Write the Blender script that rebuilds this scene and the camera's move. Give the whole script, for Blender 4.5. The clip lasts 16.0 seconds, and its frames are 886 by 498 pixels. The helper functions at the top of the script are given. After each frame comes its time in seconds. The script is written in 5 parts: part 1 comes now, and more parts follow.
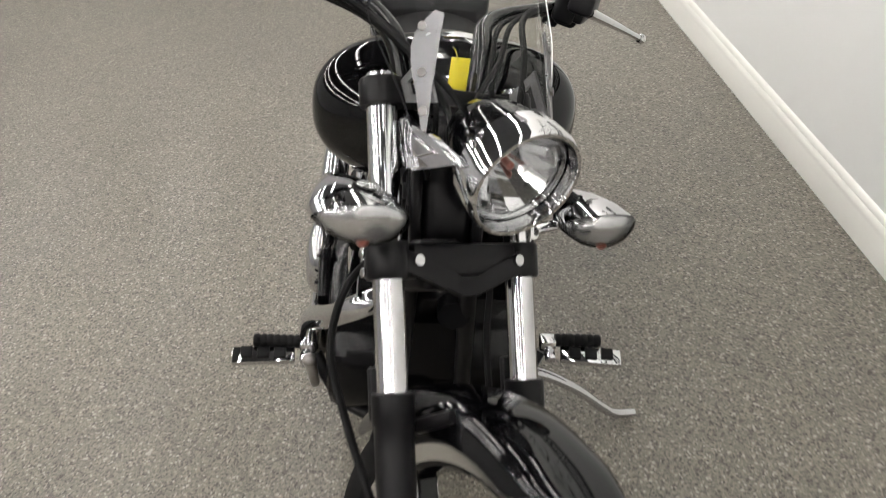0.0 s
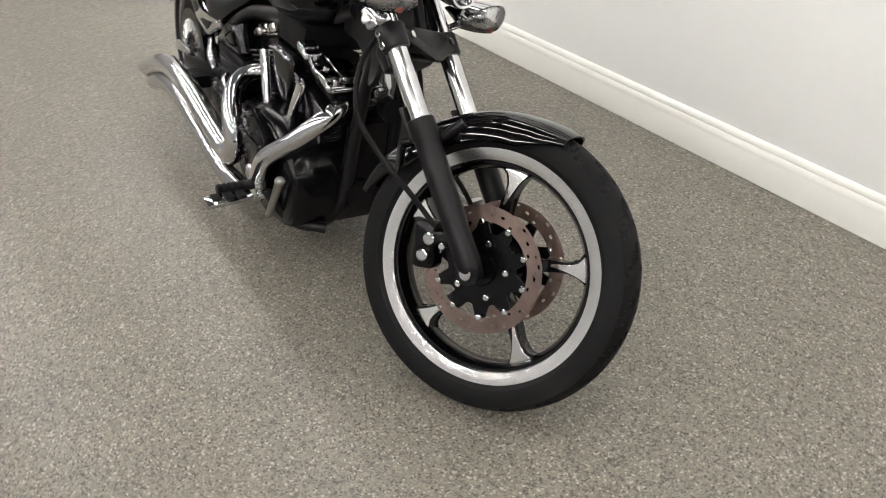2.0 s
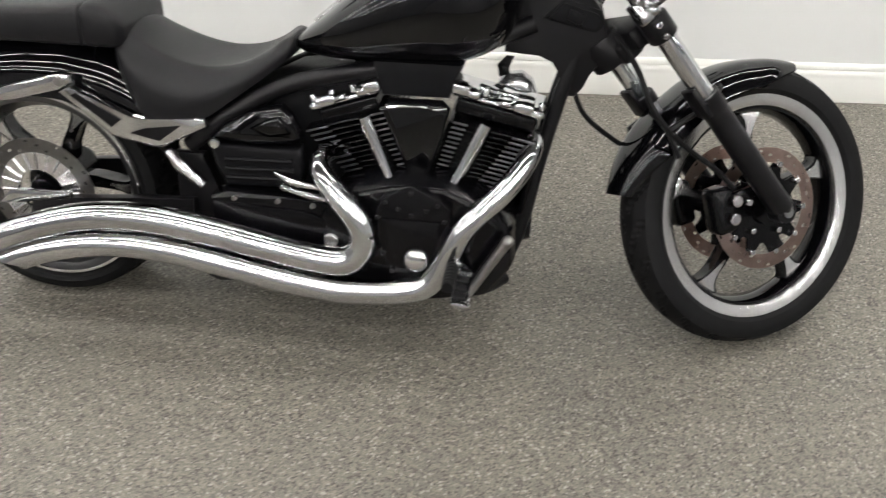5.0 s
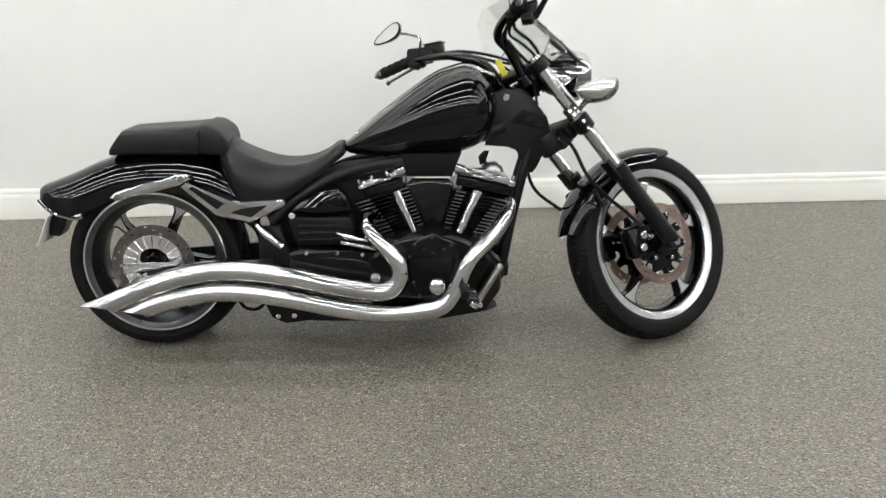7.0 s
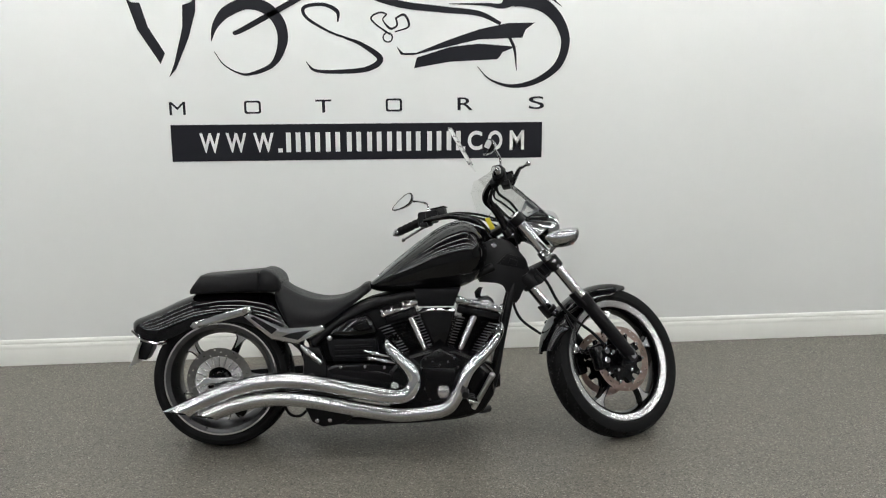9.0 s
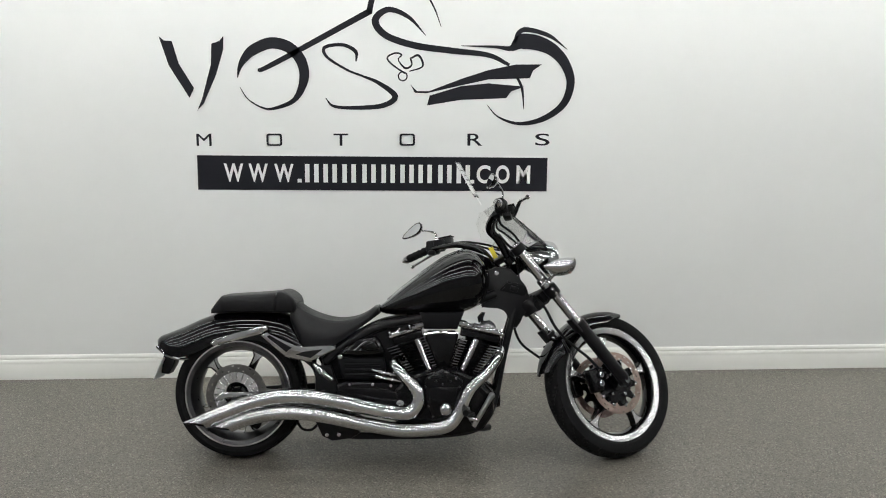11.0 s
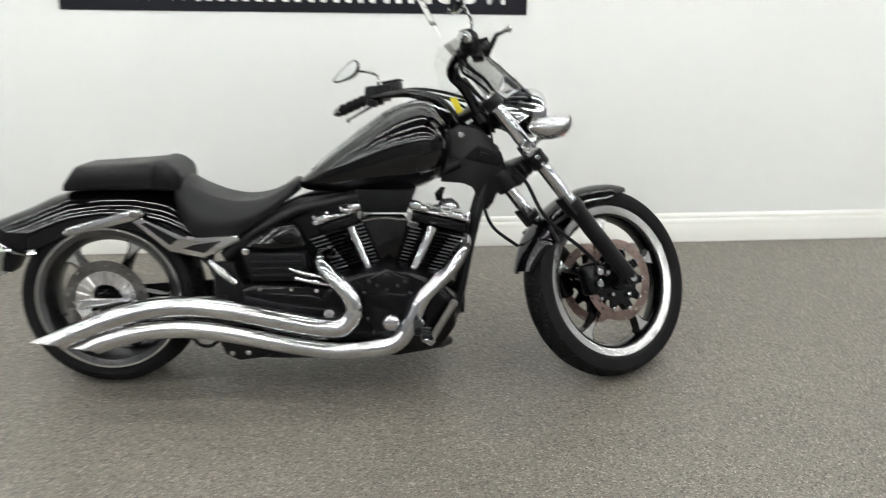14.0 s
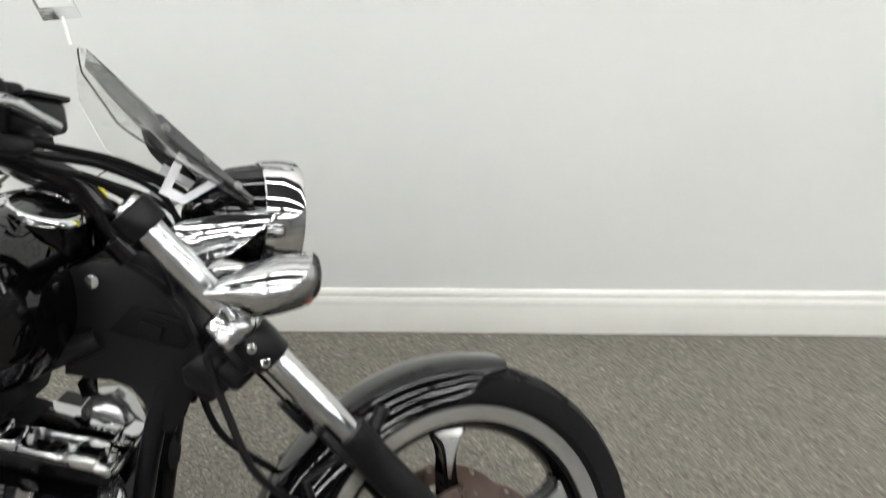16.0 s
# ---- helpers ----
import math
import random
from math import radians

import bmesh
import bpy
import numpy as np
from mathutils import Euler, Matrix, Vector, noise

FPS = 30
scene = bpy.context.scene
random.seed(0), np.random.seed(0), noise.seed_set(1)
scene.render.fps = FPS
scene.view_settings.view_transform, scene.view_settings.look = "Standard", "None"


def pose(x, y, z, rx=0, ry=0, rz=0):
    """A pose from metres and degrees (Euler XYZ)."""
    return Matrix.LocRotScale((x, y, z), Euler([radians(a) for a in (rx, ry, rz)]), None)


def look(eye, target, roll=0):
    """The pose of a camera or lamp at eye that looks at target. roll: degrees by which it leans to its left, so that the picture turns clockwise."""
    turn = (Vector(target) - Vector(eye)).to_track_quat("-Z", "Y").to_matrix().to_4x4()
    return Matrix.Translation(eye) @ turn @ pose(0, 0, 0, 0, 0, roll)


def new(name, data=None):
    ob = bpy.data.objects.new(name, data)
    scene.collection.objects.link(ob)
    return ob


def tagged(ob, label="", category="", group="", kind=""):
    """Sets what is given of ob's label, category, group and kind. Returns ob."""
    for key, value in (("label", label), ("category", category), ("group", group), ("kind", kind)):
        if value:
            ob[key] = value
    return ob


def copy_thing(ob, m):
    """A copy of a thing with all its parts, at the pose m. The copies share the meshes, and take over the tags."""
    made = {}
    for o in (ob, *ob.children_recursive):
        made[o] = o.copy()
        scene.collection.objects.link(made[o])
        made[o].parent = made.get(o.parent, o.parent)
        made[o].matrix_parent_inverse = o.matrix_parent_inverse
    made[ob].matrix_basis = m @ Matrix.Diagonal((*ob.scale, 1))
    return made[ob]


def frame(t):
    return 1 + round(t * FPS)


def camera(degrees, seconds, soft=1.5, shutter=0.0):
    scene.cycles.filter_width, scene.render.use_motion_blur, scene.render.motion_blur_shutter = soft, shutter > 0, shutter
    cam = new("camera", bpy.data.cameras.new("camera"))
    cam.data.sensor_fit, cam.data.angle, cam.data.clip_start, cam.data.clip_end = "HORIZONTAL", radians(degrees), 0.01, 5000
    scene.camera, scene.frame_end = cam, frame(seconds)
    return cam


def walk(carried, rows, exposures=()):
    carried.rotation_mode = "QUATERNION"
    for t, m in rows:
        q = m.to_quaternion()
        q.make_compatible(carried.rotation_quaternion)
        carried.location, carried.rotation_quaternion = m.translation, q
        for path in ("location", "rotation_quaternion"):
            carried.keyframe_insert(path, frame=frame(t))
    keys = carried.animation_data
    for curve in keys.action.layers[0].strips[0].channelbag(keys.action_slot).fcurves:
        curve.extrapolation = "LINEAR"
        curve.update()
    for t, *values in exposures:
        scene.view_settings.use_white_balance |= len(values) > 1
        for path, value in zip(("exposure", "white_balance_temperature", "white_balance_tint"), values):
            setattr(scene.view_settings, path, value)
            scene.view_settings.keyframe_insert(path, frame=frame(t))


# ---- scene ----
cam = camera(52.6, 16.0, soft=1.0, shutter=0.42)
PATH = [
    (0, (0.746, -1.2, 1.592), (-0.886, -1.187, 0.436), -7.6),
    (0.5, (1.061, -1.328, 1.57), (-0.613, -1.195, 0.483), -6.4),
    (1, (1.313, -1.476, 1.59), (-0.282, -1.133, 0.433), -4.1),
    (1.5, (1.446, -1.958, 1.545), (-0.081, -1.314, 0.426), -3.4),
    (2, (1.348, -2.227, 1.576), (-0.047, -1.364, 0.431), -3.7),
    (2.5, (1.14, -2.536, 1.565), (-0.08, -1.406, 0.454), -3.3),
    (3, (0.805, -2.775, 1.599), (-0.072, -1.401, 0.44), -1.0),
    (3.5, (0.418, -2.825, 1.587), (-0.301, -1.376, 0.411), -2.5),
    (4, (0.016, -2.894, 1.571), (-0.454, -1.366, 0.37), -0.5),
    (4.5, (-0.38, -3.033, 1.586), (-0.529, -1.437, 0.39), 0.2),
    (5, (-0.695, -3.145, 1.6), (-0.793, -1.554, 0.393), 0.3),
    (7.5, (-1.093, -4.518, 1.679), (-0.896, -2.654, 0.984), 0.4),
    (8, (-1.08, -4.781, 1.693), (-0.972, -2.876, 1.091), 0.1),
    (8.5, (-1.072, -4.979, 1.726), (-0.999, -3.043, 1.232), 0.8),
    (9, (-1.132, -5.127, 1.711), (-0.983, -3.176, 1.295), -0.7),
    (9.5, (-1.128, -5.265, 1.727), (-0.992, -3.305, 1.354), -0.9),
    (12, (-1.071, -5.405, 1.743), (-0.962, -3.434, 1.422), 0.9),
    (12.5, (-1.131, -5.243, 1.73), (-0.982, -3.271, 1.433), 0.3),
    (13, (-1.121, -5.027, 1.734), (-0.975, -3.073, 1.332), -0.1),
    (13.5, (-1.037, -4.659, 1.696), (-0.948, -2.751, 1.105), 1.1),
    (14, (-0.968, -4.222, 1.65), (-0.778, -2.37, 0.919), 0.9),
    (14.5, (-0.846, -3.755, 1.628), (-0.514, -1.975, 0.777), -0.8),
    (15, (-0.584, -3.3, 1.64), (-0.328, -1.543, 0.718), -0.7),
    (15.5, (-0.281, -2.822, 1.603), (-0.022, -1.098, 0.622), 0.3),
    (16, (-0.053, -2.383, 1.571), (-0.084, -0.621, 0.625), -0.1),
]
EXPOSURES = [(0.0, 0.6, 6680, 11), (0.5, 0.72, 6680, 11), (1.0, 0.75, 6680, 11), (2.5, 0.75, 6680, 11), (3.5, 0.66, 6630, 11), (4.0, 0.84, 6600, 11), (4.5, 0.73, 6580, 11), (5.2, 0.77, 6530, 10), (7.4, 0.53, 6400, 8), (8.2, 0.19, 6410, 8.5), (9.0, 0.07, 6360, 7.5), (11.8, 0.0, 6360, 7.5), (13.0, 0.01, 6360, 7.5), (13.5, 0.27, 6380, 7.5), (14.0, 0.6, 6380, 7), (15.0, 0.79, 6480, 8), (16.0, 0.48, 6430, 7)]
walk(cam, [(t, look(eye, target, roll)) for t, eye, target, roll in PATH], EXPOSURES)

# ---- world and room light ----
world = bpy.data.worlds.new("world")
scene.world = world
world.use_nodes = True
world.node_tree.nodes["Background"].inputs[0].default_value = (0.9, 0.95, 1.0, 1)
world.node_tree.nodes["Background"].inputs[1].default_value = 0.02
TUBE_POWER = 36.0

# ---- materials ----
def nodes_of(name):
    m = bpy.data.materials.new(name)
    m.use_nodes = True
    nt = m.node_tree
    return m, nt, nt.nodes["Principled BSDF"]


def add(nt, kind, **props):
    n = nt.nodes.new(kind)
    for k, v in props.items():
        if k in n.inputs:
            n.inputs[k].default_value = v
    return n


def ramp(nt, fac, stops):
    n = nt.nodes.new("ShaderNodeValToRGB")
    e = n.color_ramp.elements
    while len(e) < len(stops):
        e.new(0.5)
    for el, (p, c) in zip(e, stops):
        el.position, el.color = p, (*c, 1)
    nt.links.new(fac, n.inputs[0])
    return n


def mat(name, color, rough, metal=0.0, vary=0.12, scale=18.0, bump=0.0, bscale=200.0, coat=0.0, rvary=0.06, spec=0.5):
    """Surface with colour and gloss that vary at two scales, and fine relief."""
    m, nt, p = nodes_of(name)
    co = nt.nodes.new("ShaderNodeTexCoord").outputs["Object"]
    a = add(nt, "ShaderNodeTexNoise", Scale=scale, Detail=5.0)
    b = add(nt, "ShaderNodeTexNoise", Scale=scale * 11, Detail=3.0)
    for n in (a, b):
        nt.links.new(co, n.inputs["Vector"])
    mix = nt.nodes.new("ShaderNodeMath")
    mix.operation = "MULTIPLY_ADD"
    nt.links.new(b.outputs[0], mix.inputs[0])
    mix.inputs[1].default_value = 0.4
    nt.links.new(a.outputs[0], mix.inputs[2])
    lo = tuple(c * (1 - vary) for c in color)
    hi = tuple(min(1, c * (1 + vary)) for c in color)
    r = ramp(nt, mix.outputs[0], [(0.45, lo), (0.95, hi)])
    nt.links.new(r.outputs[0], p.inputs["Base Color"])
    rr = nt.nodes.new("ShaderNodeMapRange")
    rr.inputs[1].default_value, rr.inputs[2].default_value = 0.3, 1.1
    rr.inputs[3].default_value, rr.inputs[4].default_value = max(0.01, rough - rvary), rough + rvary
    nt.links.new(mix.outputs[0], rr.inputs[0])
    nt.links.new(rr.outputs[0], p.inputs["Roughness"])
    p.inputs["Metallic"].default_value = metal
    p.inputs["Specular IOR Level"].default_value = spec
    p.inputs["Coat Weight"].default_value = coat
    p.inputs["Coat Roughness"].default_value = 0.03
    if bump:
        n = add(nt, "ShaderNodeTexNoise", Scale=bscale, Detail=4.0)
        nt.links.new(co, n.inputs["Vector"])
        bp = add(nt, "ShaderNodeBump", Strength=bump, Distance=0.002)
        nt.links.new(n.outputs[0], bp.inputs["Height"])
        nt.links.new(bp.outputs[0], p.inputs["Normal"])
    return m


def glass(name, color, rough=0.02, ior=1.45):
    m, nt, p = nodes_of(name)
    p.inputs["Base Color"].default_value = (*color, 1)
    p.inputs["Transmission Weight"].default_value = 1.0
    p.inputs["Roughness"].default_value = rough
    p.inputs["IOR"].default_value = ior
    return m


def thin_clear(name, tint, gloss=0.01):
    """A thin clear sheet: straight transmission, with sheen that grows at a slant."""
    m, nt, p = nodes_of(name)
    nt.nodes.remove(p)
    t = nt.nodes.new("ShaderNodeBsdfTransparent")
    t.inputs[0].default_value = (*tint, 1)
    g = nt.nodes.new("ShaderNodeBsdfGlossy")
    g.inputs["Roughness"].default_value = gloss
    f = nt.nodes.new("ShaderNodeFresnel")
    f.inputs[0].default_value = 1.22
    mx = nt.nodes.new("ShaderNodeMixShader")
    nt.links.new(f.outputs[0], mx.inputs[0])
    nt.links.new(t.outputs[0], mx.inputs[1])
    nt.links.new(g.outputs[0], mx.inputs[2])
    nt.links.new(mx.outputs[0], nt.nodes["Material Output"].inputs[0])
    return m


def floor_material():
    """Grey epoxy floor with dense light, tan and dark flakes under a thin clear coat."""
    m, nt, p = nodes_of("flake_epoxy")
    co = nt.nodes.new("ShaderNodeTexCoord").outputs["Object"]
    v = add(nt, "ShaderNodeTexVoronoi", Scale=190.0, Randomness=1.0)
    v2 = add(nt, "ShaderNodeTexVoronoi", Scale=430.0, Randomness=1.0)
    n = add(nt, "ShaderNodeTexNoise", Scale=0.9, Detail=6.0)
    n2 = add(nt, "ShaderNodeTexNoise", Scale=7.0, Detail=4.0)
    for k in (v, v2, n, n2):
        nt.links.new(co, k.inputs["Vector"])
    flakes = []
    for k in (v, v2):
        sep = nt.nodes.new("ShaderNodeSeparateColor")
        nt.links.new(k.outputs["Color"], sep.inputs[0])
        flakes.append(ramp(nt, sep.outputs[0], [(0.0, (0.052, 0.049, 0.044)), (0.10, (0.098, 0.092, 0.080)), (0.23, (0.150, 0.140, 0.121)),
                                                (0.55, (0.188, 0.175, 0.151)), (0.78, (0.238, 0.218, 0.182)), (0.94, (0.37, 0.355, 0.32))]))
        flakes[-1].color_ramp.interpolation = "CONSTANT"
    mx = nt.nodes.new("ShaderNodeMix")
    mx.data_type = "RGBA"
    mx.inputs[0].default_value = 0.3
    nt.links.new(flakes[0].outputs[0], mx.inputs[6])
    nt.links.new(flakes[1].outputs[0], mx.inputs[7])
    tone = nt.nodes.new("ShaderNodeMix")
    tone.data_type, tone.blend_type = "RGBA", "MULTIPLY"
    tone.inputs[0].default_value = 1.0
    nt.links.new(mx.outputs[2], tone.inputs[6])
    dirt = nt.nodes.new("ShaderNodeMath")
    dirt.operation = "MULTIPLY_ADD"
    nt.links.new(n2.outputs[0], dirt.inputs[0])
    dirt.inputs[1].default_value = 0.35
    nt.links.new(n.outputs[0], dirt.inputs[2])
    d = ramp(nt, dirt.outputs[0], [(0.35, (0.78, 0.78, 0.79)), (0.62, (0.95, 0.94, 0.92)), (0.95, (1.06, 1.05, 1.03))])
    nt.links.new(d.outputs[0], tone.inputs[7])
    nt.links.new(tone.outputs[2], p.inputs["Base Color"])
    rr = nt.nodes.new("ShaderNodeMapRange")
    rr.inputs[3].default_value, rr.inputs[4].default_value = 0.36, 0.5
    p.inputs["Coat Weight"].default_value = 0.25
    p.inputs["Coat Roughness"].default_value = 0.24
    p.inputs["Specular IOR Level"].default_value = 0.2
    nt.links.new(dirt.outputs[0], rr.inputs[0])
    nt.links.new(rr.outputs[0], p.inputs["Roughness"])
    bp = add(nt, "ShaderNodeBump", Strength=0.35, Distance=0.0015)
    nt.links.new(v.outputs["Distance"], bp.inputs["Height"])
    nt.links.new(bp.outputs[0], p.inputs["Normal"])
    return m


def emitter(name, color, power):
    m, nt, p = nodes_of(name)
    p.inputs["Base Color"].default_value = (0.9, 0.9, 0.9, 1)
    p.inputs["Emission Color"].default_value = (*color, 1)
    p.inputs["Emission Strength"].default_value = power
    return m


WALL = mat("wall_paint", (0.80, 0.81, 0.80), 0.55, vary=0.015, scale=1.2, bump=0.08, bscale=260)
TRIM = mat("trim_paint", (0.86, 0.86, 0.82), 0.35, vary=0.02, scale=3)
CEIL = mat("ceiling_paint", (0.05, 0.05, 0.052), 0.9, vary=0.2, scale=2)
# Out-of-view walls; their grey stands in for a dim room in the reflections.
DIM = mat("unseen_wall_grey", (0.28, 0.28, 0.285), 0.7, vary=0.1, scale=1.5)
WHITE = mat("white_enamel", (0.8, 0.8, 0.8), 0.4)
FLOOR = floor_material()
VINYL = mat("black_vinyl", (0.010, 0.010, 0.0145), 0.55, vary=0.1, scale=4, spec=0.2)
VINYL_W = mat("white_vinyl", (0.8, 0.8, 0.79), 0.5, vary=0.02)
CHROME = mat("chrome", (0.60, 0.60, 0.61), 0.012, 1.0, vary=0.02, scale=8, rvary=0.004)
POLISH = mat("machined_aluminium", (0.74, 0.735, 0.735), 0.24, 1.0, vary=0.04, scale=12, rvary=0.02)
GREYRIM = mat("grey_rim", (0.11, 0.11, 0.115), 0.3, 0.95, vary=0.1, scale=30)
FINEDGE = mat("fin_edge_metal", (0.16, 0.16, 0.17), 0.3, 1.0, vary=0.2, scale=60)
DARKSTEEL = mat("rear_disc_steel", (0.30, 0.29, 0.285), 0.35, 1.0, vary=0.12, scale=60)
# Brown tint puts a reddish room reflection into the steel's colour.
STEEL = mat("disc_steel", (0.43, 0.33, 0.295), 0.3, 1.0, vary=0.12, scale=60, rvary=0.06)
GLOSS = mat("black_gloss", (0.002, 0.002, 0.0025), 0.05, vary=0.2, scale=6, coat=0.0, rvary=0.01, spec=0.42)
SATIN = mat("black_satin", (0.0055, 0.0052, 0.0062), 0.36, vary=0.2, scale=25, bump=0.1, bscale=900, spec=0.22)
ENGINE = mat("engine_black", (0.0028, 0.0027, 0.0034), 0.17, vary=0.15, scale=30, bump=0.06, bscale=900, rvary=0.03, spec=0.24)
PLASTIC = mat("black_plastic", (0.005, 0.005, 0.006), 0.5, vary=0.2, scale=30, bump=0.2, bscale=600, spec=0.13)
RUBBER = mat("tyre_rubber", (0.006, 0.006, 0.0065), 0.6, vary=0.25, scale=14, bump=0.25, bscale=400, spec=0.13)
LEATHER = mat("seat_vinyl", (0.0065, 0.0063, 0.0075), 0.37, vary=0.2, scale=9, bump=0.4, bscale=380, spec=0.25)
LENS = glass("clear_lens", (1, 1, 1))
SCREEN = thin_clear("tinted_acrylic", (0.92, 0.925, 0.91))
AMBER = mat("red_amber_bulb", (0.22, 0.06, 0.04), 0.3)
BRACKET = mat("brushed_bracket", (0.34, 0.34, 0.35), 0.32, 1.0, vary=0.1, scale=50)
YELLOW = mat("yellow_card", (0.75, 0.62, 0.02), 0.55, vary=0.05)
PAPER = mat("white_paper", (0.85, 0.86, 0.85), 0.6, vary=0.03)
SILVER = mat("satin_silver", (0.66, 0.66, 0.67), 0.20, 0.85, vary=0.06, scale=30, rvary=0.05)
CLEAR = thin_clear("clear_plastic_lens", (0.95, 0.95, 0.95), 0.02)
SLEEVE = thin_clear("plastic_sleeve", (0.97, 0.97, 0.97), 0.15)
MIRROR = mat("mirror_glass", (0.64, 0.65, 0.66), 0.01, 1.0, vary=0.01, rvary=0.005)
REDLENS = mat("red_lens", (0.25, 0.01, 0.01), 0.15, coat=0.6)
BAR = mat("grey_bar_ink", (0.25, 0.25, 0.25), 0.6)
LIGHT = emitter("lamp_diffuser", (1.0, 0.985, 0.955), TUBE_POWER)

# ---- mesh helpers ----
UNIT = 1.06  # metres for one drawing unit of the motorcycle


def finish(bm, angle=38.0):
    bmesh.ops.recalc_face_normals(bm, faces=bm.faces)
    for f in bm.faces:
        f.smooth = True
    for e in bm.edges:
        e.smooth = len(e.link_faces) == 2 and e.calc_face_angle(0) < radians(angle)


def part(name, bm, material, parent=None, label="", scale=1.0, angle=38.0):
    """Links a bmesh as one mesh object, under its thing or part if one is given."""
    finish(bm, angle)
    if scale != 1.0:
        bmesh.ops.scale(bm, vec=(scale,) * 3, verts=bm.verts)
    me = bpy.data.meshes.new(name)
    bm.to_mesh(me)
    bm.free()
    me.materials.append(material)
    ob = new(name, me)
    if parent:
        ob.parent = parent
    return tagged(ob, label) if label else ob


def spline(pts, n=6):
    """Points on a smooth curve through pts."""
    p = [Vector(q) for q in pts]
    p = [2 * p[0] - p[1]] + p + [2 * p[-1] - p[-2]]
    out = []
    for i in range(1, len(p) - 2):
        a, b, c, d = p[i - 1:i + 3]
        for k in range(n):
            t = k / n
            out.append(0.5 * (2 * b + (c - a) * t + (2 * a - 5 * b + 4 * c - d) * t * t + (3 * b - a - 3 * c + d) * t ** 3))
    return out + [p[-2]]


def skin(bm, rings, closed=True, caps=True):
    vs = [[bm.verts.new(q) for q in r] for r in rings]
    m = len(rings[0])
    for a, b in zip(vs, vs[1:]):
        for i in range(m if closed else m - 1):
            j = (i + 1) % m
            bm.faces.new((a[i], a[j], b[j], b[i]))
    if caps and closed:
        bm.faces.new(vs[0][::-1])
        bm.faces.new(vs[-1])
    return vs


def tube(bm, path, r, n=12, caps=True):
    """A round bar along path; r is one radius or one for each point."""
    path = [Vector(q) for q in path]
    rs = [float(q) for q in r] if hasattr(r, "__len__") else [r] * len(path)
    if len(rs) != len(path):
        rs = [float(q) for q in np.interp(np.linspace(0, 1, len(path)), np.linspace(0, 1, len(rs)), rs)]
    side, rings = None, []
    for i, q in enumerate(path):
        d = (path[min(i + 1, len(path) - 1)] - path[max(i - 1, 0)]).normalized()
        if side is None:
            side = d.orthogonal().normalized()
        side = (side - d * side.dot(d)).normalized()
        up = d.cross(side)
        rings.append([q + rs[i] * (math.cos(a) * side + math.sin(a) * up) for a in [2 * math.pi * k / n for k in range(n)]])
    return skin(bm, rings, caps=caps)


def lathe(bm, profile, n=48, c=(0, 0, 0), axis=(0, 1, 0), closed=False, caps=True):
    """Turns profile points (along the axis, radius) round an axis through c."""
    ax = Vector(axis).normalized()
    s = Vector((1, 0, 0)) if abs(ax.x) < 0.9 else Vector((0, 0, 1))
    s = (s - ax * s.dot(ax)).normalized()
    w = ax.cross(s)
    prof = list(profile) + ([profile[0]] if closed else [])
    rings = []
    for h, r in prof:
        rings.append([Vector(c) + ax * h + r * (math.cos(a) * s + math.sin(a) * w) for a in [2 * math.pi * k / n for k in range(n)]])
    skin(bm, rings, caps=caps and not closed)
    bmesh.ops.remove_doubles(bm, verts=bm.verts, dist=1e-6)


def box(bm, c, size, rot=(0, 0, 0), bevel=0.0, seg=2):
    m = pose(*c, *rot) @ Matrix.Diagonal((*size, 1))
    vs = bmesh.ops.create_cube(bm, size=1, matrix=m)["verts"]
    if bevel:
        es = list({e for v in vs for e in v.link_edges})
        bmesh.ops.bevel(bm, geom=es, offset=bevel, segments=seg, profile=0.5, affect="EDGES")


def slab(bm, outline, y0, y1, bevel=0.0, seg=2):
    """A plate with an outline of (x, z) points, from y0 to y1."""
    a = [bm.verts.new((x, y0, z)) for x, z in outline]
    b = [bm.verts.new((x, y1, z)) for x, z in outline]
    n = len(outline)
    fs = [bm.faces.new(a[::-1]), bm.faces.new(b)]
    fs += [bm.faces.new((a[i], a[(i + 1) % n], b[(i + 1) % n], b[i])) for i in range(n)]
    if bevel:
        es = list(fs[0].edges) + list(fs[1].edges)
        bmesh.ops.bevel(bm, geom=es, offset=bevel, segments=seg, profile=0.5, affect="EDGES")


def egg(c, w, top, bottom, n=28, power=2.3, x=None):
    """A rounded cross-section: half width w, from bottom to top, at x."""
    mid, h = (top + bottom) / 2, (top - bottom) / 2
    ring = []
    for k in range(n):
        a = 2 * math.pi * k / n
        ca, sa = math.cos(a), math.sin(a)
        ring.append((x, c + w * math.copysign(abs(ca) ** (2 / power), ca), mid + h * math.copysign(abs(sa) ** (2 / power), sa)))
    return ring


def ball(bm, c, r, flat=(1, 1, 1), u=16, v=10):
    bmesh.ops.create_uvsphere(bm, u_segments=u, v_segments=v, radius=r, matrix=Matrix.Translation(c) @ Matrix.Diagonal((*flat, 1)))


def structure(name, bm, material, label, category):
    return tagged(part(name, bm, material), label, category, kind="structure")


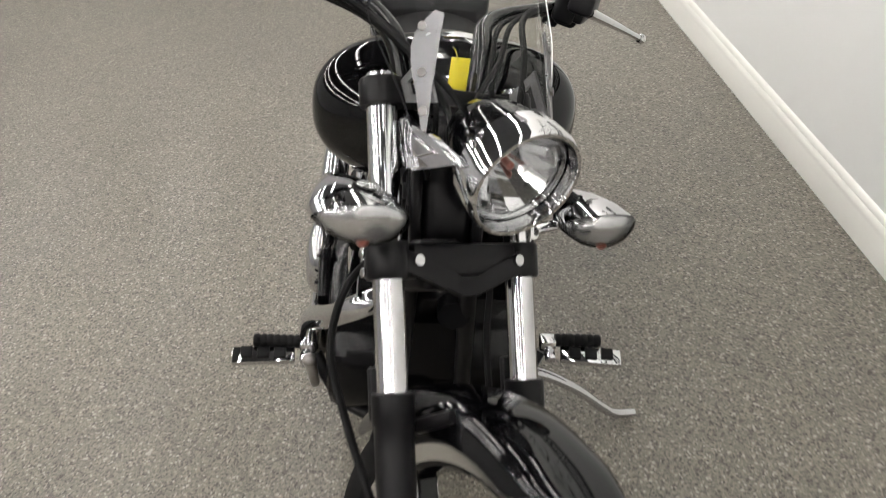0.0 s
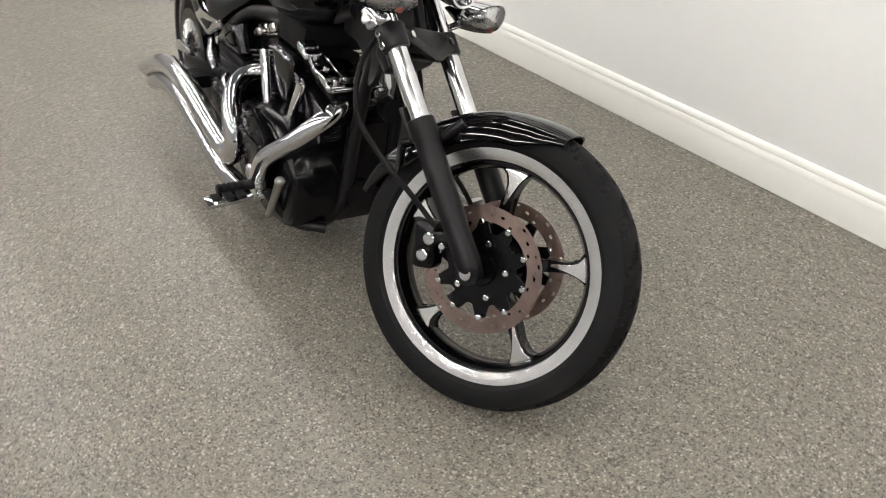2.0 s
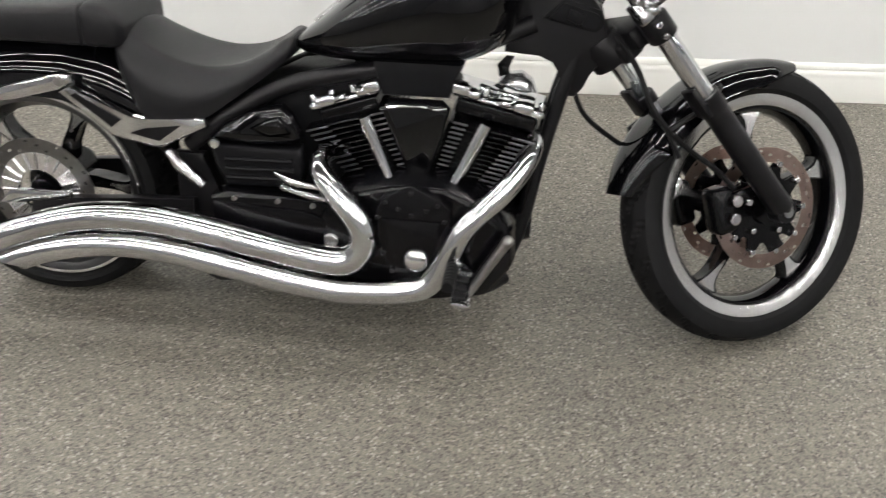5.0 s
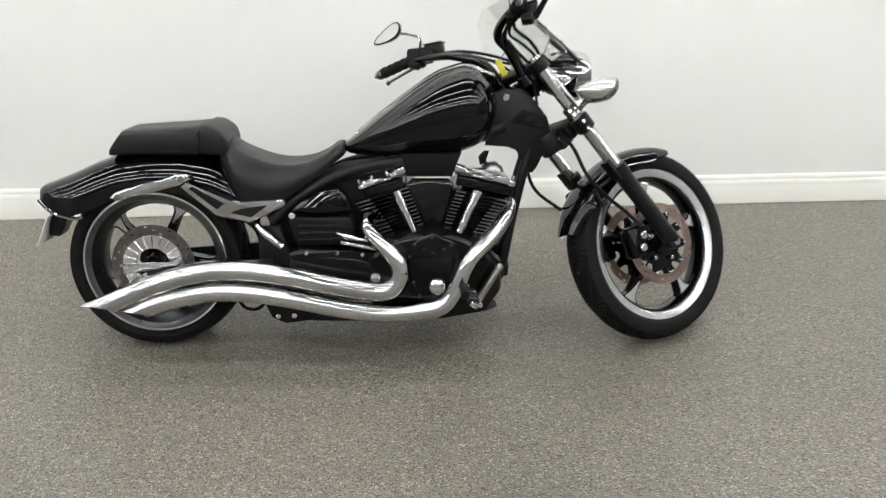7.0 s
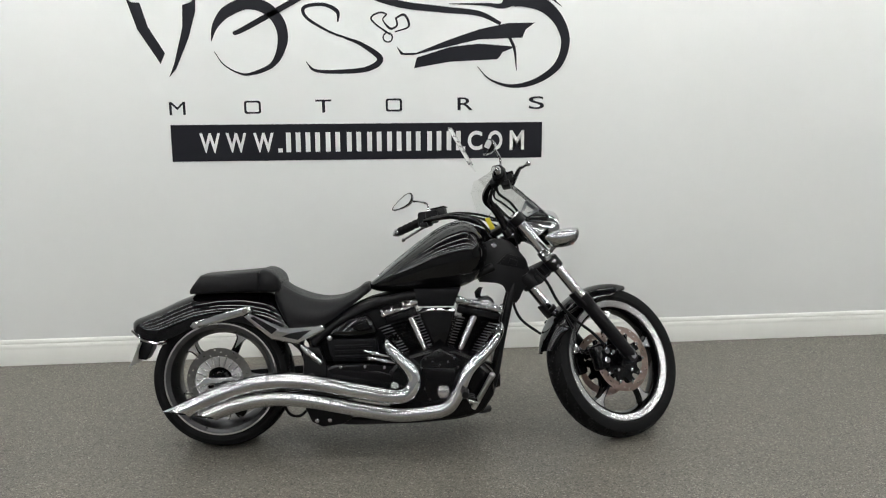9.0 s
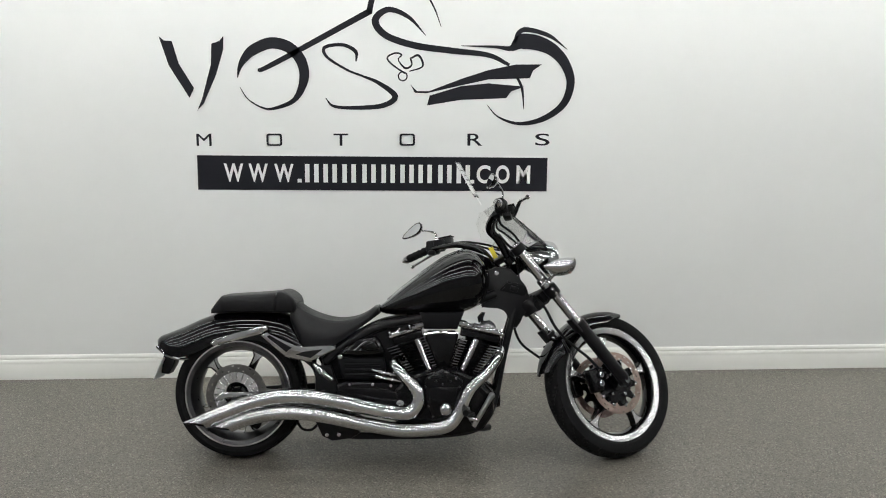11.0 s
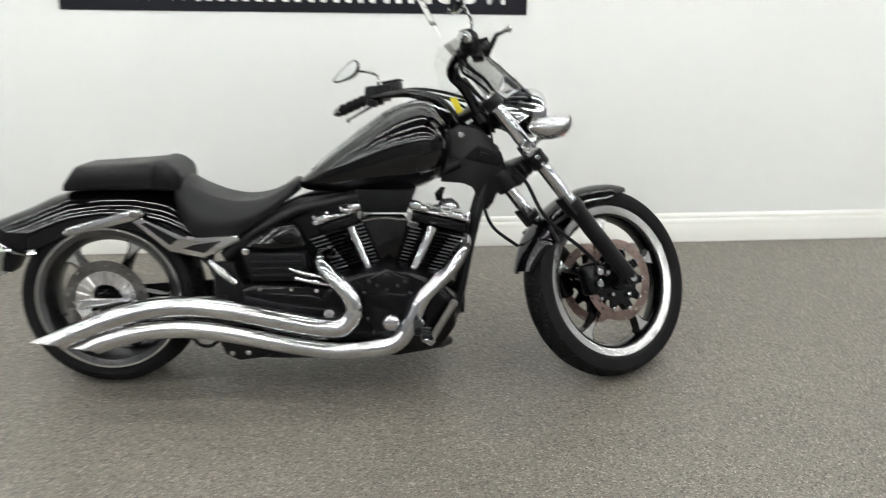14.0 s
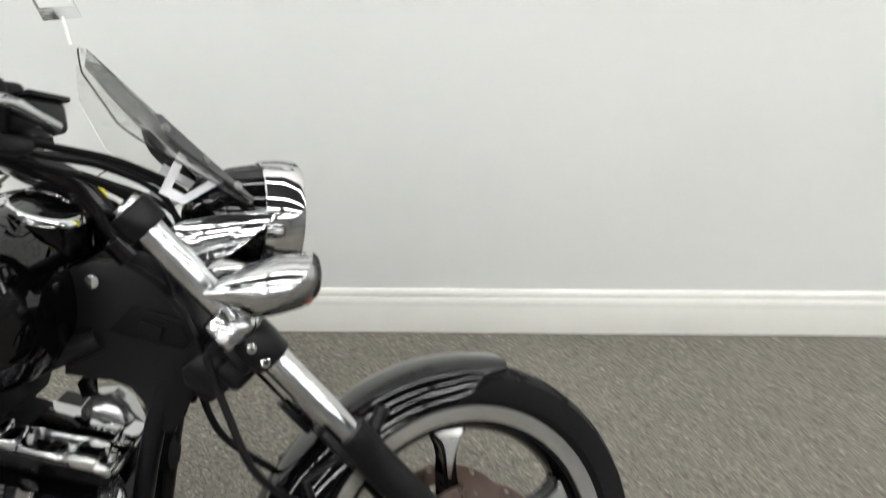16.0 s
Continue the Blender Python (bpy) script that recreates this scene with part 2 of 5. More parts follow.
# ---- room ----
X0, X1, Y0, Y1, HIGH = -9.0, 7.0, -9.0, 0.0, 3.3
bm = bmesh.new()
box(bm, ((X0 + X1) / 2, (Y0 + Y1) / 2, -0.05), (X1 - X0 + 0.4, Y1 - Y0 + 0.4, 0.1))
structure("floor", bm, FLOOR, "grey speckled epoxy flake floor with a soft sheen", "floor")
bm = bmesh.new()
box(bm, ((X0 + X1) / 2, Y1 + 0.06, HIGH / 2), (X1 - X0, 0.12, HIGH))
structure("wall_north", bm, WALL, "plain white painted showroom wall behind the motorcycle", "wall")
# Unseen walls added to close the room and steer reflections.
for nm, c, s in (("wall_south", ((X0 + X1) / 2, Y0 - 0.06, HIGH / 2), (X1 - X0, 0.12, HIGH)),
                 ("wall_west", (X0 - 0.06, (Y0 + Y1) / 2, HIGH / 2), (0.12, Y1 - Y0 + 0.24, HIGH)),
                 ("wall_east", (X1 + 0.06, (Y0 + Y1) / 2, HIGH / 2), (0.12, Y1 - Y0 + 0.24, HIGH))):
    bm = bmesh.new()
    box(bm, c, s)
    structure(nm, bm, DIM, "unseen room wall, its grey set for reflections and bounce light", "wall")
bm = bmesh.new()
box(bm, ((X0 + X1) / 2, (Y0 + Y1) / 2, HIGH + 0.05), (X1 - X0 + 0.24, Y1 - Y0 + 0.24, 0.1))
structure("ceiling", bm, CEIL, "dark ceiling with rows of lamps", "ceiling")
# skirting with a stepped, moulded top
bm = bmesh.new()
prof = [(0, 0.002), (-0.018, 0.002), (-0.018, 0.096), (-0.016, 0.101), (-0.017, 0.106), (-0.014, 0.118), (-0.010, 0.125), (-0.0075, 0.127), (-0.0075, 0.131), (-0.012, 0.133), (-0.011, 0.140), (-0.007, 0.149), (-0.003, 0.153), (0, 0.154)]
skin(bm, [[(x, y, z) for y, z in prof] for x in (X0, X1)])
structure("baseboard", bm, TRIM, "white moulded skirting board along the wall", "baseboard")


def ceiling_lamp(x, y):
    top = tagged(new("ceiling_lamp"), "long white batten lamp with a lit diffuser under the ceiling", "lamp", "ceiling lamps")
    top.location = (x, y, HIGH)
    bm = bmesh.new()
    box(bm, (0, 0, -0.03), (2.4, 0.16, 0.06), bevel=0.008)
    part("housing", bm, WHITE, top)
    bm = bmesh.new()
    tube(bm, [(-1.17, 0, -0.08), (1.17, 0, -0.08)], 0.019, 10)
    part("tube", bm, LIGHT, top, "glowing white tube")
    return top


lamp = ceiling_lamp(-7.4, -0.72)
for i in range(6):
    for j in range(5):
        if i or j:
            copy_thing(lamp, pose(-7.4 + 2.55 * i, -0.72 - 1.50 * j, HIGH))

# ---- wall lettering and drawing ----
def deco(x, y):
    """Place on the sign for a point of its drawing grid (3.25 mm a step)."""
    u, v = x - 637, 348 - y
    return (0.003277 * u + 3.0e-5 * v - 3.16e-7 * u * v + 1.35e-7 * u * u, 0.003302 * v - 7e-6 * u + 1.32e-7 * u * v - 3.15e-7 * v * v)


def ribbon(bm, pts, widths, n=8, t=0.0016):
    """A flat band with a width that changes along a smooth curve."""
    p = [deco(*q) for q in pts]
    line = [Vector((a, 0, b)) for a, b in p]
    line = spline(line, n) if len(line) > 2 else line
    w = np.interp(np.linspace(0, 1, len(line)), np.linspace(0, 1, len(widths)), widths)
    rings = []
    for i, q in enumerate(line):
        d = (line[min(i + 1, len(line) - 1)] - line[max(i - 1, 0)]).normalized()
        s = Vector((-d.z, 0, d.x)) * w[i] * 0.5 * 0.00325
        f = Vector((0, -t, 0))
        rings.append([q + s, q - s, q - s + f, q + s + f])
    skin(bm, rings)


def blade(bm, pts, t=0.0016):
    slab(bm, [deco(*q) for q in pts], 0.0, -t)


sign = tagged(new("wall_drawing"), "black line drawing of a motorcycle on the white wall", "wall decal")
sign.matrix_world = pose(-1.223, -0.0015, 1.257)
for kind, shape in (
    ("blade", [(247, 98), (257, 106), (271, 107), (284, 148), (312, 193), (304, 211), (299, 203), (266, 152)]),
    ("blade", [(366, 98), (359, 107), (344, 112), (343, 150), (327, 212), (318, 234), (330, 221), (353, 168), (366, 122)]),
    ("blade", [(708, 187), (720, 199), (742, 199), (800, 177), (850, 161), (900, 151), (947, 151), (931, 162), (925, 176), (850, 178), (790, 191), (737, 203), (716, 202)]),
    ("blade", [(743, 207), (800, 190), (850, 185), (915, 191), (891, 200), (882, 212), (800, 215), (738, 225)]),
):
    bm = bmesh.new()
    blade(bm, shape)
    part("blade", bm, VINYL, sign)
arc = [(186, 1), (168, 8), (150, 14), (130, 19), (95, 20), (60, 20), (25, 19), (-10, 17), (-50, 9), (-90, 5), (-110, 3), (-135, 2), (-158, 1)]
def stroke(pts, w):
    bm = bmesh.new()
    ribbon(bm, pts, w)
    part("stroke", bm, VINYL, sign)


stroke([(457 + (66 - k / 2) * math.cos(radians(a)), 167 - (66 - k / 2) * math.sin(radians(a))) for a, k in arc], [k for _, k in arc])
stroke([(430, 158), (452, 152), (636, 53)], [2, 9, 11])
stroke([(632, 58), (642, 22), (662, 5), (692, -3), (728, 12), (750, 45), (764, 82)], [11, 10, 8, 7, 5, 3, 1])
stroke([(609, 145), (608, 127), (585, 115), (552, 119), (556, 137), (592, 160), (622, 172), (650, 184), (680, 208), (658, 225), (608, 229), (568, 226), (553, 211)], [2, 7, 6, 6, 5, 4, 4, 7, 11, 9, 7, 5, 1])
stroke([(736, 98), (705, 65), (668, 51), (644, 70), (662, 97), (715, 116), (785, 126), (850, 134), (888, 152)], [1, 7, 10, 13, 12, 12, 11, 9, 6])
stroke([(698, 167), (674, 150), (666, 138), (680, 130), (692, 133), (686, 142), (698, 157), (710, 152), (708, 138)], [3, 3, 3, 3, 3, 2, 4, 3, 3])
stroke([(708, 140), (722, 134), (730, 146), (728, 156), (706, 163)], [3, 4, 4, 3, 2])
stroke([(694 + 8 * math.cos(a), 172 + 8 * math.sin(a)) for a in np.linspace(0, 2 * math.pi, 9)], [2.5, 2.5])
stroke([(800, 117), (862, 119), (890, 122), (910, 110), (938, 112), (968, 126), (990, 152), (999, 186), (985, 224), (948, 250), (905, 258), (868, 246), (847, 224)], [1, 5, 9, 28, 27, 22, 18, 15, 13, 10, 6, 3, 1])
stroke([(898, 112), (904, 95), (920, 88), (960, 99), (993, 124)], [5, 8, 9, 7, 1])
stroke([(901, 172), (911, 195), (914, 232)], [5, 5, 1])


def letter(ch, x, z, width, height, depth, bold, material, parent):
    """One raised letter of the built-in font, fitted to its width and height."""
    cu = bpy.data.curves.new("letter", "FONT")
    cu.body, cu.offset, cu.resolution_u = ch, bold, 6
    tmp = new("letter_curve", cu)
    bpy.context.view_layer.update()
    me = bpy.data.meshes.new_from_object(tmp.evaluated_get(bpy.context.evaluated_depsgraph_get()))
    bpy.data.objects.remove(tmp)
    bm = bmesh.new()
    bm.from_mesh(me)
    bpy.data.meshes.remove(me)
    xs, ys = [v.co.x for v in bm.verts], [v.co.y for v in bm.verts]
    for v in bm.verts:
        v.co = (x + width * ((v.co.x - min(xs)) / (max(xs) - min(xs)) - 0.5), -depth, z + height * ((v.co.y - min(ys)) / (max(ys) - min(ys)) - 0.5))
    top = list(bm.faces)
    grown = bmesh.ops.extrude_face_region(bm, geom=top)
    for v in grown["geom"]:
        if isinstance(v, bmesh.types.BMVert):
            v.co.y += 0.0012
    part("letter", bm, material, parent)


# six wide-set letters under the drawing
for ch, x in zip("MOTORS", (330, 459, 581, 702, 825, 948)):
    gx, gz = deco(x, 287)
    if ch == "O":
        bm = bmesh.new()
        rings = []
        for w, h, c in ((0.046, 0.036, 0.014), (0.034, 0.026, 0.008)):
            loop = [(gx + sx * (w - c) + c * math.cos(a), gz + sz * (h - c) + c * math.sin(a)) for sx, sz, a0 in ((1, 1, 0), (-1, 1, 90), (-1, -1, 180), (1, -1, 270)) for a in [radians(a0 + 22.5 * k) for k in range(5)]]
            rings += [[(x, y, z) for x, z in loop] for y in (-0.0004, -0.0024)]
        rings = [rings[0], rings[1], rings[3], rings[2], rings[0]]
        skin(bm, rings, caps=False)
        bmesh.ops.remove_doubles(bm, verts=bm.verts, dist=1e-6)
        part("letter", bm, VINYL, sign)
    else:
        letter(ch, gx, gz, 0.088, 0.072, 0.0012, 0.0 if ch == "M" else 0.005, VINYL, sign)
banner = tagged(new("wall_banner"), "black rectangular wall strip with white lettering and bars", "wall decal")
banner.matrix_world = pose(-1.223, -0.0015, 1.255, 0, 0.5, 0)
bm = bmesh.new()
box(bm, (0.015, -0.0008, 0), (2.092, 0.0016, 0.204))
part("panel", bm, VINYL, banner)
for ch, x in zip("WWW.---------.COM", (-0.819, -0.674, -0.522, -0.430, -0.357, -0.248, -0.135, -0.016, 0.099, 0.212, 0.321, 0.440, 0.551, 0.606, 0.674, 0.790, 0.916)):
    if ch == "-":
        bm = bmesh.new()
        for dx in (-0.027, 0.027):
            box(bm, (x + dx, -0.0022, 0.0), (0.027, 0.0012, 0.110))
        part("letter_bar", bm, VINYL_W, banner)
    elif ch == ".":
        bm = bmesh.new()
        box(bm, (x, -0.0022, -0.045), (0.024, 0.0012, 0.022))
        part("full_stop", bm, VINYL_W, banner)
    else:
        letter(ch, x, 0.0, 0.114 if ch == "W" else 0.084, 0.110, 0.0028, 0.025, VINYL_W, banner)

# ---- motorcycle ----
bike = tagged(new("motorcycle"), "black cruiser motorcycle with chrome pipes leaning on its stand, bars turned", "motorcycle")
bike.matrix_world = Matrix.Translation((-1.884, -1.226, -0.009)) @ pose(0, 0, 0, 0, 0, -3.5) @ pose(0, 0, 0, -9.5, 0, 0)
HUB = Vector((1.746, 0, 0.373))          # front axle with the bars straight
RAKE = radians(33.2)
AXIS = Vector((-math.sin(RAKE), 0, math.cos(RAKE)))
DROP = Vector((-0.004, 0, -0.038))       # the fork and wheel against their drawing
AXIS_AT = HUB + DROP - 0.0996 * Vector((math.cos(RAKE), 0, math.sin(RAKE)))
STEER = Matrix.Translation(AXIS_AT) @ Matrix.Rotation(radians(33.0), 4, AXIS) @ Matrix.Translation(DROP - AXIS_AT)
SINK = Matrix.Translation((0, 0, -0.024))  # the body against its drawing
FORK_UP = Vector((-0.655, 0, 0.756))
FORK_OUT = Vector((0.756, 0, 0.655))


def put(name, bm, material, parent=None, label="", angle=38.0):
    bmesh.ops.transform(bm, matrix=SINK, verts=bm.verts)
    return part(name, bm, material, parent or bike, label, UNIT, angle)


def turn(name, bm, material, parent=None, label="", angle=38.0):
    """A part that turns with the bars."""
    bmesh.ops.transform(bm, matrix=STEER, verts=bm.verts)
    return part(name, bm, material, parent or bike, label, UNIT, angle)


def tyre(c, R, hw, bead, grooves, depth):
    """A tyre with cut tread grooves."""
    bm = bmesh.new()
    n = grooves * 12
    prof = [(0.80, bead), (0.95, bead + 0.012), (1.0, bead + (R - bead) * 0.38), (0.97, bead + (R - bead) * 0.62)]
    m = 12
    for k in range(m + 1):
        a = -1 + 2 * k / m
        prof.append((-0.93 * a, R - (R - bead) * 0.26 * abs(a) ** 2.2))
    half = prof[:4]
    prof = prof + [(-y, r) for y, r in half[::-1]]
    rings = []
    for i in range(n):
        a = 2 * math.pi * i / n
        ring = []
        for y, r in prof:
            if r > bead + (R - bead) * 0.7 and 0.12 < abs(y) < 0.86:
                ph = (i / 12 + (1.1 * abs(y)) + (0.5 if y > 0 else 0)) % 1.0
                if ph < 0.17:
                    r -= depth
            ring.append((c[0] + r * math.cos(a), c[1] + y * hw, c[2] + r * math.sin(a)))
        rings.append(ring)
    rings.append(rings[0])
    skin(bm, rings, closed=False)
    bmesh.ops.remove_doubles(bm, verts=bm.verts, dist=1e-6)
    return bm


def rim(c, outer, lip, well, hw):
    bm = bmesh.new()
    prof = [(-hw, outer), (-hw, outer - 0.008), (-hw + 0.006, lip), (-hw + 0.016, lip - 0.004), (-hw * 0.4, well), (hw * 0.4, well), (hw - 0.016, lip - 0.004), (hw - 0.006, lip), (hw, outer - 0.008), (hw, outer),
            (hw * 0.5, well + 0.02), (-hw * 0.5, well + 0.02)]
    lathe(bm, prof, 72, c, closed=True)
    return bm


def spoke(c, ang, r0, r1, hw, bend=0.018):
    """A slim curved spoke that hooks into the rim on one side."""
    bm = bmesh.new()
    pts = []
    for f, a, b in ((0.0, 0.020, 0.020), (0.3, 0.014, 0.013), (0.6, 0.011, 0.011), (0.72, 0.012, 0.011), (0.82, 0.017, 0.012), (0.90, 0.029, 0.014), (0.96, 0.050, 0.017), (1.0, 0.078, 0.022)):
        off = bend * math.sin(math.pi * f)
        pts.append((r0 + f * (r1 - r0), off + a, off - b))
    out = [(r, a) for r, a, b in pts] + [(r, b) for r, a, b in pts[::-1]]
    ca, sa = math.cos(radians(ang)), math.sin(radians(ang))
    slab(bm, [(c[0] + r * ca - t * sa, c[2] + r * sa + t * ca) for r, t in out], c[1] - hw, c[1] + hw, bevel=0.003)
    return bm


def spoke_face(c, ang, r0, r1, y, bend=0.018):
    """The bright machined face at the flared end."""
    bm = bmesh.new()
    out = []
    for f, a, b in ((0.54, 0.003, 0.003), (0.70, 0.007, 0.006), (0.80, 0.011, 0.008), (0.88, 0.020, 0.010), (0.94, 0.034, 0.012), (0.985, 0.056, 0.016)):
        off = bend * math.sin(math.pi * f)
        out.append((r0 + f * (r1 - r0), off + a, off - b))
    pts = [(r, a) for r, a, b in out] + [(r, b) for r, a, b in out[::-1]]
    ca, sa = math.cos(radians(ang)), math.sin(radians(ang))
    slab(bm, [(c[0] + r * ca - t * sa, c[2] + r * sa + t * ca) for r, t in pts], y, y + math.copysign(0.003, y), bevel=0.0008)
    return bm


def disc(c, r0, r1, y, n=90):
    """A drilled brake disc."""
    bm = bmesh.new()
    k = 7
    vs = [[bm.verts.new((c[0] + (r0 + (r1 - r0) * j / k) * math.cos(2 * math.pi * i / n), y, c[2] + (r0 + (r1 - r0) * j / k) * math.sin(2 * math.pi * i / n))) for j in range(k + 1)] for i in range(n)]
    fs = []
    for i in range(n):
        for j in range(k):
            if (j == 1 and i % 9 == 0) or (j == 3 and i % 9 == 3) or (j == 5 and i % 9 == 6):
                continue
            b = vs[(i + 1) % n]
            fs.append(bm.faces.new((vs[i][j], vs[i][j + 1], b[j + 1], b[j])))
    bmesh.ops.solidify(bm, geom=fs, thickness=0.0045)
    return bm


def bolts(places, r, h, axis=(0, 1, 0)):
    bm = bmesh.new()
    for p in places:
        lathe(bm, [(-h, r * 0.55), (-h, r * 0.8), (-h * 0.8, r), (h, r)], 10, p, axis)
    return bm


# front wheel
f_hub = bmesh.new()
lathe(f_hub, [(-0.075, 0.02), (-0.075, 0.034), (-0.055, 0.04), (-0.05, 0.055), (-0.03, 0.06), (-0.02, 0.045), (0.02, 0.045), (0.03, 0.06), (0.05, 0.055), (0.055, 0.04), (0.075, 0.034), (0.075, 0.02)], 32, HUB)
front_wheel = turn("front_wheel", f_hub, ENGINE, label="black five-spoke alloy wheel with a bright rim")
turn("tyre", tyre(HUB, 0.331, 0.056, 0.261, 22, 0.008), RUBBER, front_wheel, "black rubber tyre with cut grooves", angle=22)
turn("rim", rim(HUB, 0.269, 0.237, 0.226, 0.046), POLISH, front_wheel, "bright machined aluminium rim")
bm = bmesh.new()
lathe(bm, [(-0.034, 0.2335), (-0.034, 0.2285), (-0.018, 0.2185), (0.018, 0.2185), (0.034, 0.2285), (0.034, 0.2335), (0.018, 0.2245), (-0.018, 0.2245)], 72, HUB, closed=True)
turn("rim_well", bm, GLOSS, front_wheel, "gloss black inner edge of the rim")
for k in range(5):
    a = 90 + 72 * k
    turn("spoke", spoke(HUB, a, 0.04, 0.226, 0.017), GLOSS, front_wheel)
    for s in (-1, 1):
        turn("spoke_face", spoke_face(HUB, a, 0.04, 0.226, 0.0175 * s), POLISH, front_wheel, "bright machined spoke end")
for s in (-1, 1):
    turn("brake_disc", disc(HUB, 0.107, 0.1415, 0.068 * s), STEEL, front_wheel, "drilled steel brake disc, a reddish reflection put into its brown tint")
    bm = bmesh.new()
    star = []
    for k in range(10):
        a = 2 * math.pi * k / 10
        for da, r in ((-0.22, 0.080), (-0.10, 0.110), (0.10, 0.110), (0.22, 0.080)):
            star.append((HUB.x + r * math.cos(a + da), HUB.z + r * math.sin(a + da)))
    slab(bm, star, 0.060 * s, 0.067 * s, 0.0015, 1)
    turn("disc_carrier", bm, ENGINE, front_wheel)
    ring = [HUB + Vector((0.106 * math.cos(a), 0.073 * s, 0.106 * math.sin(a))) for a in np.linspace(0, 2 * math.pi, 11)[:-1]]
    ring += [HUB + Vector((0.062 * math.cos(a), 0.076 * s, 0.062 * math.sin(a))) for a in np.linspace(0.3, 2 * math.pi + 0.3, 6)[:-1]]
    for q in ring:
        turn("disc_bolt", bolts([q], 0.007, 0.004), CHROME, front_wheel)

# fork
TOP, SEAL = Vector((1.232, 0, 0.975)), Vector((1.532, 0, 0.626))
for s in (-1, 1):
    off = Vector((0, 0.121 * s - 0.004, 0))
    bm = bmesh.new()
    tube(bm, [TOP + off, SEAL + off - FORK_UP * 0.02], 0.0225, 28)
    turn("fork_tube", bm, CHROME, label="polished chrome fork tube")
    bm = bmesh.new()
    path = [SEAL + off - FORK_UP * d for d in (-0.012, -0.01, 0.03, 0.034, 0.06, 0.16, 0.27, 0.318, 0.335, 0.342)]
    tube(bm, path, [0.029, 0.031, 0.031, 0.0285, 0.0285, 0.0285, 0.027, 0.028, 0.022, 0.012], 24)
    lathe(bm, [(-0.020, 0.018), (-0.020, 0.024), (0.016, 0.026), (0.016, 0.016)] if s > 0 else [(-0.016, 0.016), (-0.016, 0.026), (0.020, 0.024), (0.020, 0.018)], 20, HUB + off)
    box(bm, SEAL + off - FORK_OUT * 0.026 + FORK_UP * 0.01, (0.012, 0.045, 0.075), (0, -41, 0), 0.004)
    turn("fork_leg", bm, SATIN, label="satin black lower fork leg")
    bm = bmesh.new()
    lathe(bm, [(-0.006, 0.008), (-0.006, 0.013), (0.002, 0.014), (0.006, 0.014)] if s < 0 else [(-0.006, 0.014), (0.002, 0.014), (0.006, 0.013), (0.006, 0.008)], 16, HUB + off + Vector((0, 0.017 * s, 0)))
    turn("axle_nut", bm, CHROME)
    bm = bmesh.new()
    lathe(bm, [(-0.030, 0.023), (-0.003, 0.024), (0.004, 0.020), (0.006, 0.008)], 20, TOP + off, FORK_UP)
    turn("fork_cap", bm, CHROME)
# clamps
bm = bmesh.new()
for s in (-1, 1):
    lathe(bm, [(-0.020, 0.024), (-0.020, 0.030), (-0.016, 0.032), (0.016, 0.032), (0.02, 0.030), (0.02, 0.024)], 24, TOP + Vector((0, 0.121 * s - 0.004, 0)) - FORK_UP * 0.024, FORK_UP)
box(bm, TOP - FORK_UP * 0.026, (0.06, 0.2, 0.03), (0, -41, 0), 0.008)
turn("upper_clamp", bm, SATIN, label="black upper fork clamp")
LOW = Vector((1.365, 0, 0.818))
bm = bmesh.new()
for s in (-1, 1):
    lathe(bm, [(-0.027, 0.024), (-0.027, 0.029), (-0.023, 0.032), (0.023, 0.032), (0.027, 0.029), (0.027, 0.024)], 24, LOW + Vector((0, 0.121 * s - 0.004, 0)) - FORK_UP * 0.058, FORK_UP)
box(bm, LOW - FORK_UP * 0.058 - FORK_OUT * 0.01, (0.07, 0.19, 0.05), (0, -41, 0), 0.008)
stem_bm = bmesh.new()
lathe(stem_bm, [(-0.020, 0.030), (-0.016, 0.046), (0.030, 0.050), (0.050, 0.042), (0.052, 0.02)], 24, (1.366, 0, 0.722), FORK_UP)
box(stem_bm, (1.385, 0, 0.735), (0.06, 0.12, 0.05), (0, -41, 0), 0.012, 3)
turn("steering_stem", stem_bm, SATIN, label="black steering stem below the head")
lower_clamp = turn("lower_clamp", bm, SATIN, label="black lower fork clamp")
for s in (-1, 1):
    for k in (0.046, 0.074):
        turn("clamp_screw", bolts([LOW + Vector((0, 0.151 * s - 0.004, 0)) - FORK_UP * k - FORK_OUT * 0.014], 0.007, 0.004), CHROME, lower_clamp)
bm = bmesh.new()
face = [(-0.122, 0.030), (-0.116, 0.034), (-0.09, 0.024), (-0.016, -0.012), (0.016, -0.012), (0.09, 0.024), (0.116, 0.034), (0.122, 0.030), (0.122, 0.000), (0.10, -0.002), (0.018, -0.038), (-0.018, -0.038), (-0.10, -0.002), (-0.122, 0.000)]
slab(bm, face, 0.0, 0.012, 0.003)
plate_m = Matrix(((0, FORK_OUT.x, FORK_UP.x, 0), (1, 0, 0, 0), (0, FORK_OUT.z, FORK_UP.z, 0), (0, 0, 0, 1)))
plate_m.translation = LOW + FORK_OUT * 0.019 - FORK_UP * 0.090 + Vector((-0.013, 0, 0.010))
bmesh.ops.transform(bm, matrix=plate_m, verts=bm.verts)
turn("clamp_plate", bm, SATIN, label="black vee-shaped plate across the fork")
for q in [plate_m @ Vector((y, 0.014, 0.014)) for y in (-0.092, 0.092)]:
    turn("plate_bolt", bolts([q], 0.0085, 0.005, FORK_OUT), CHROME)
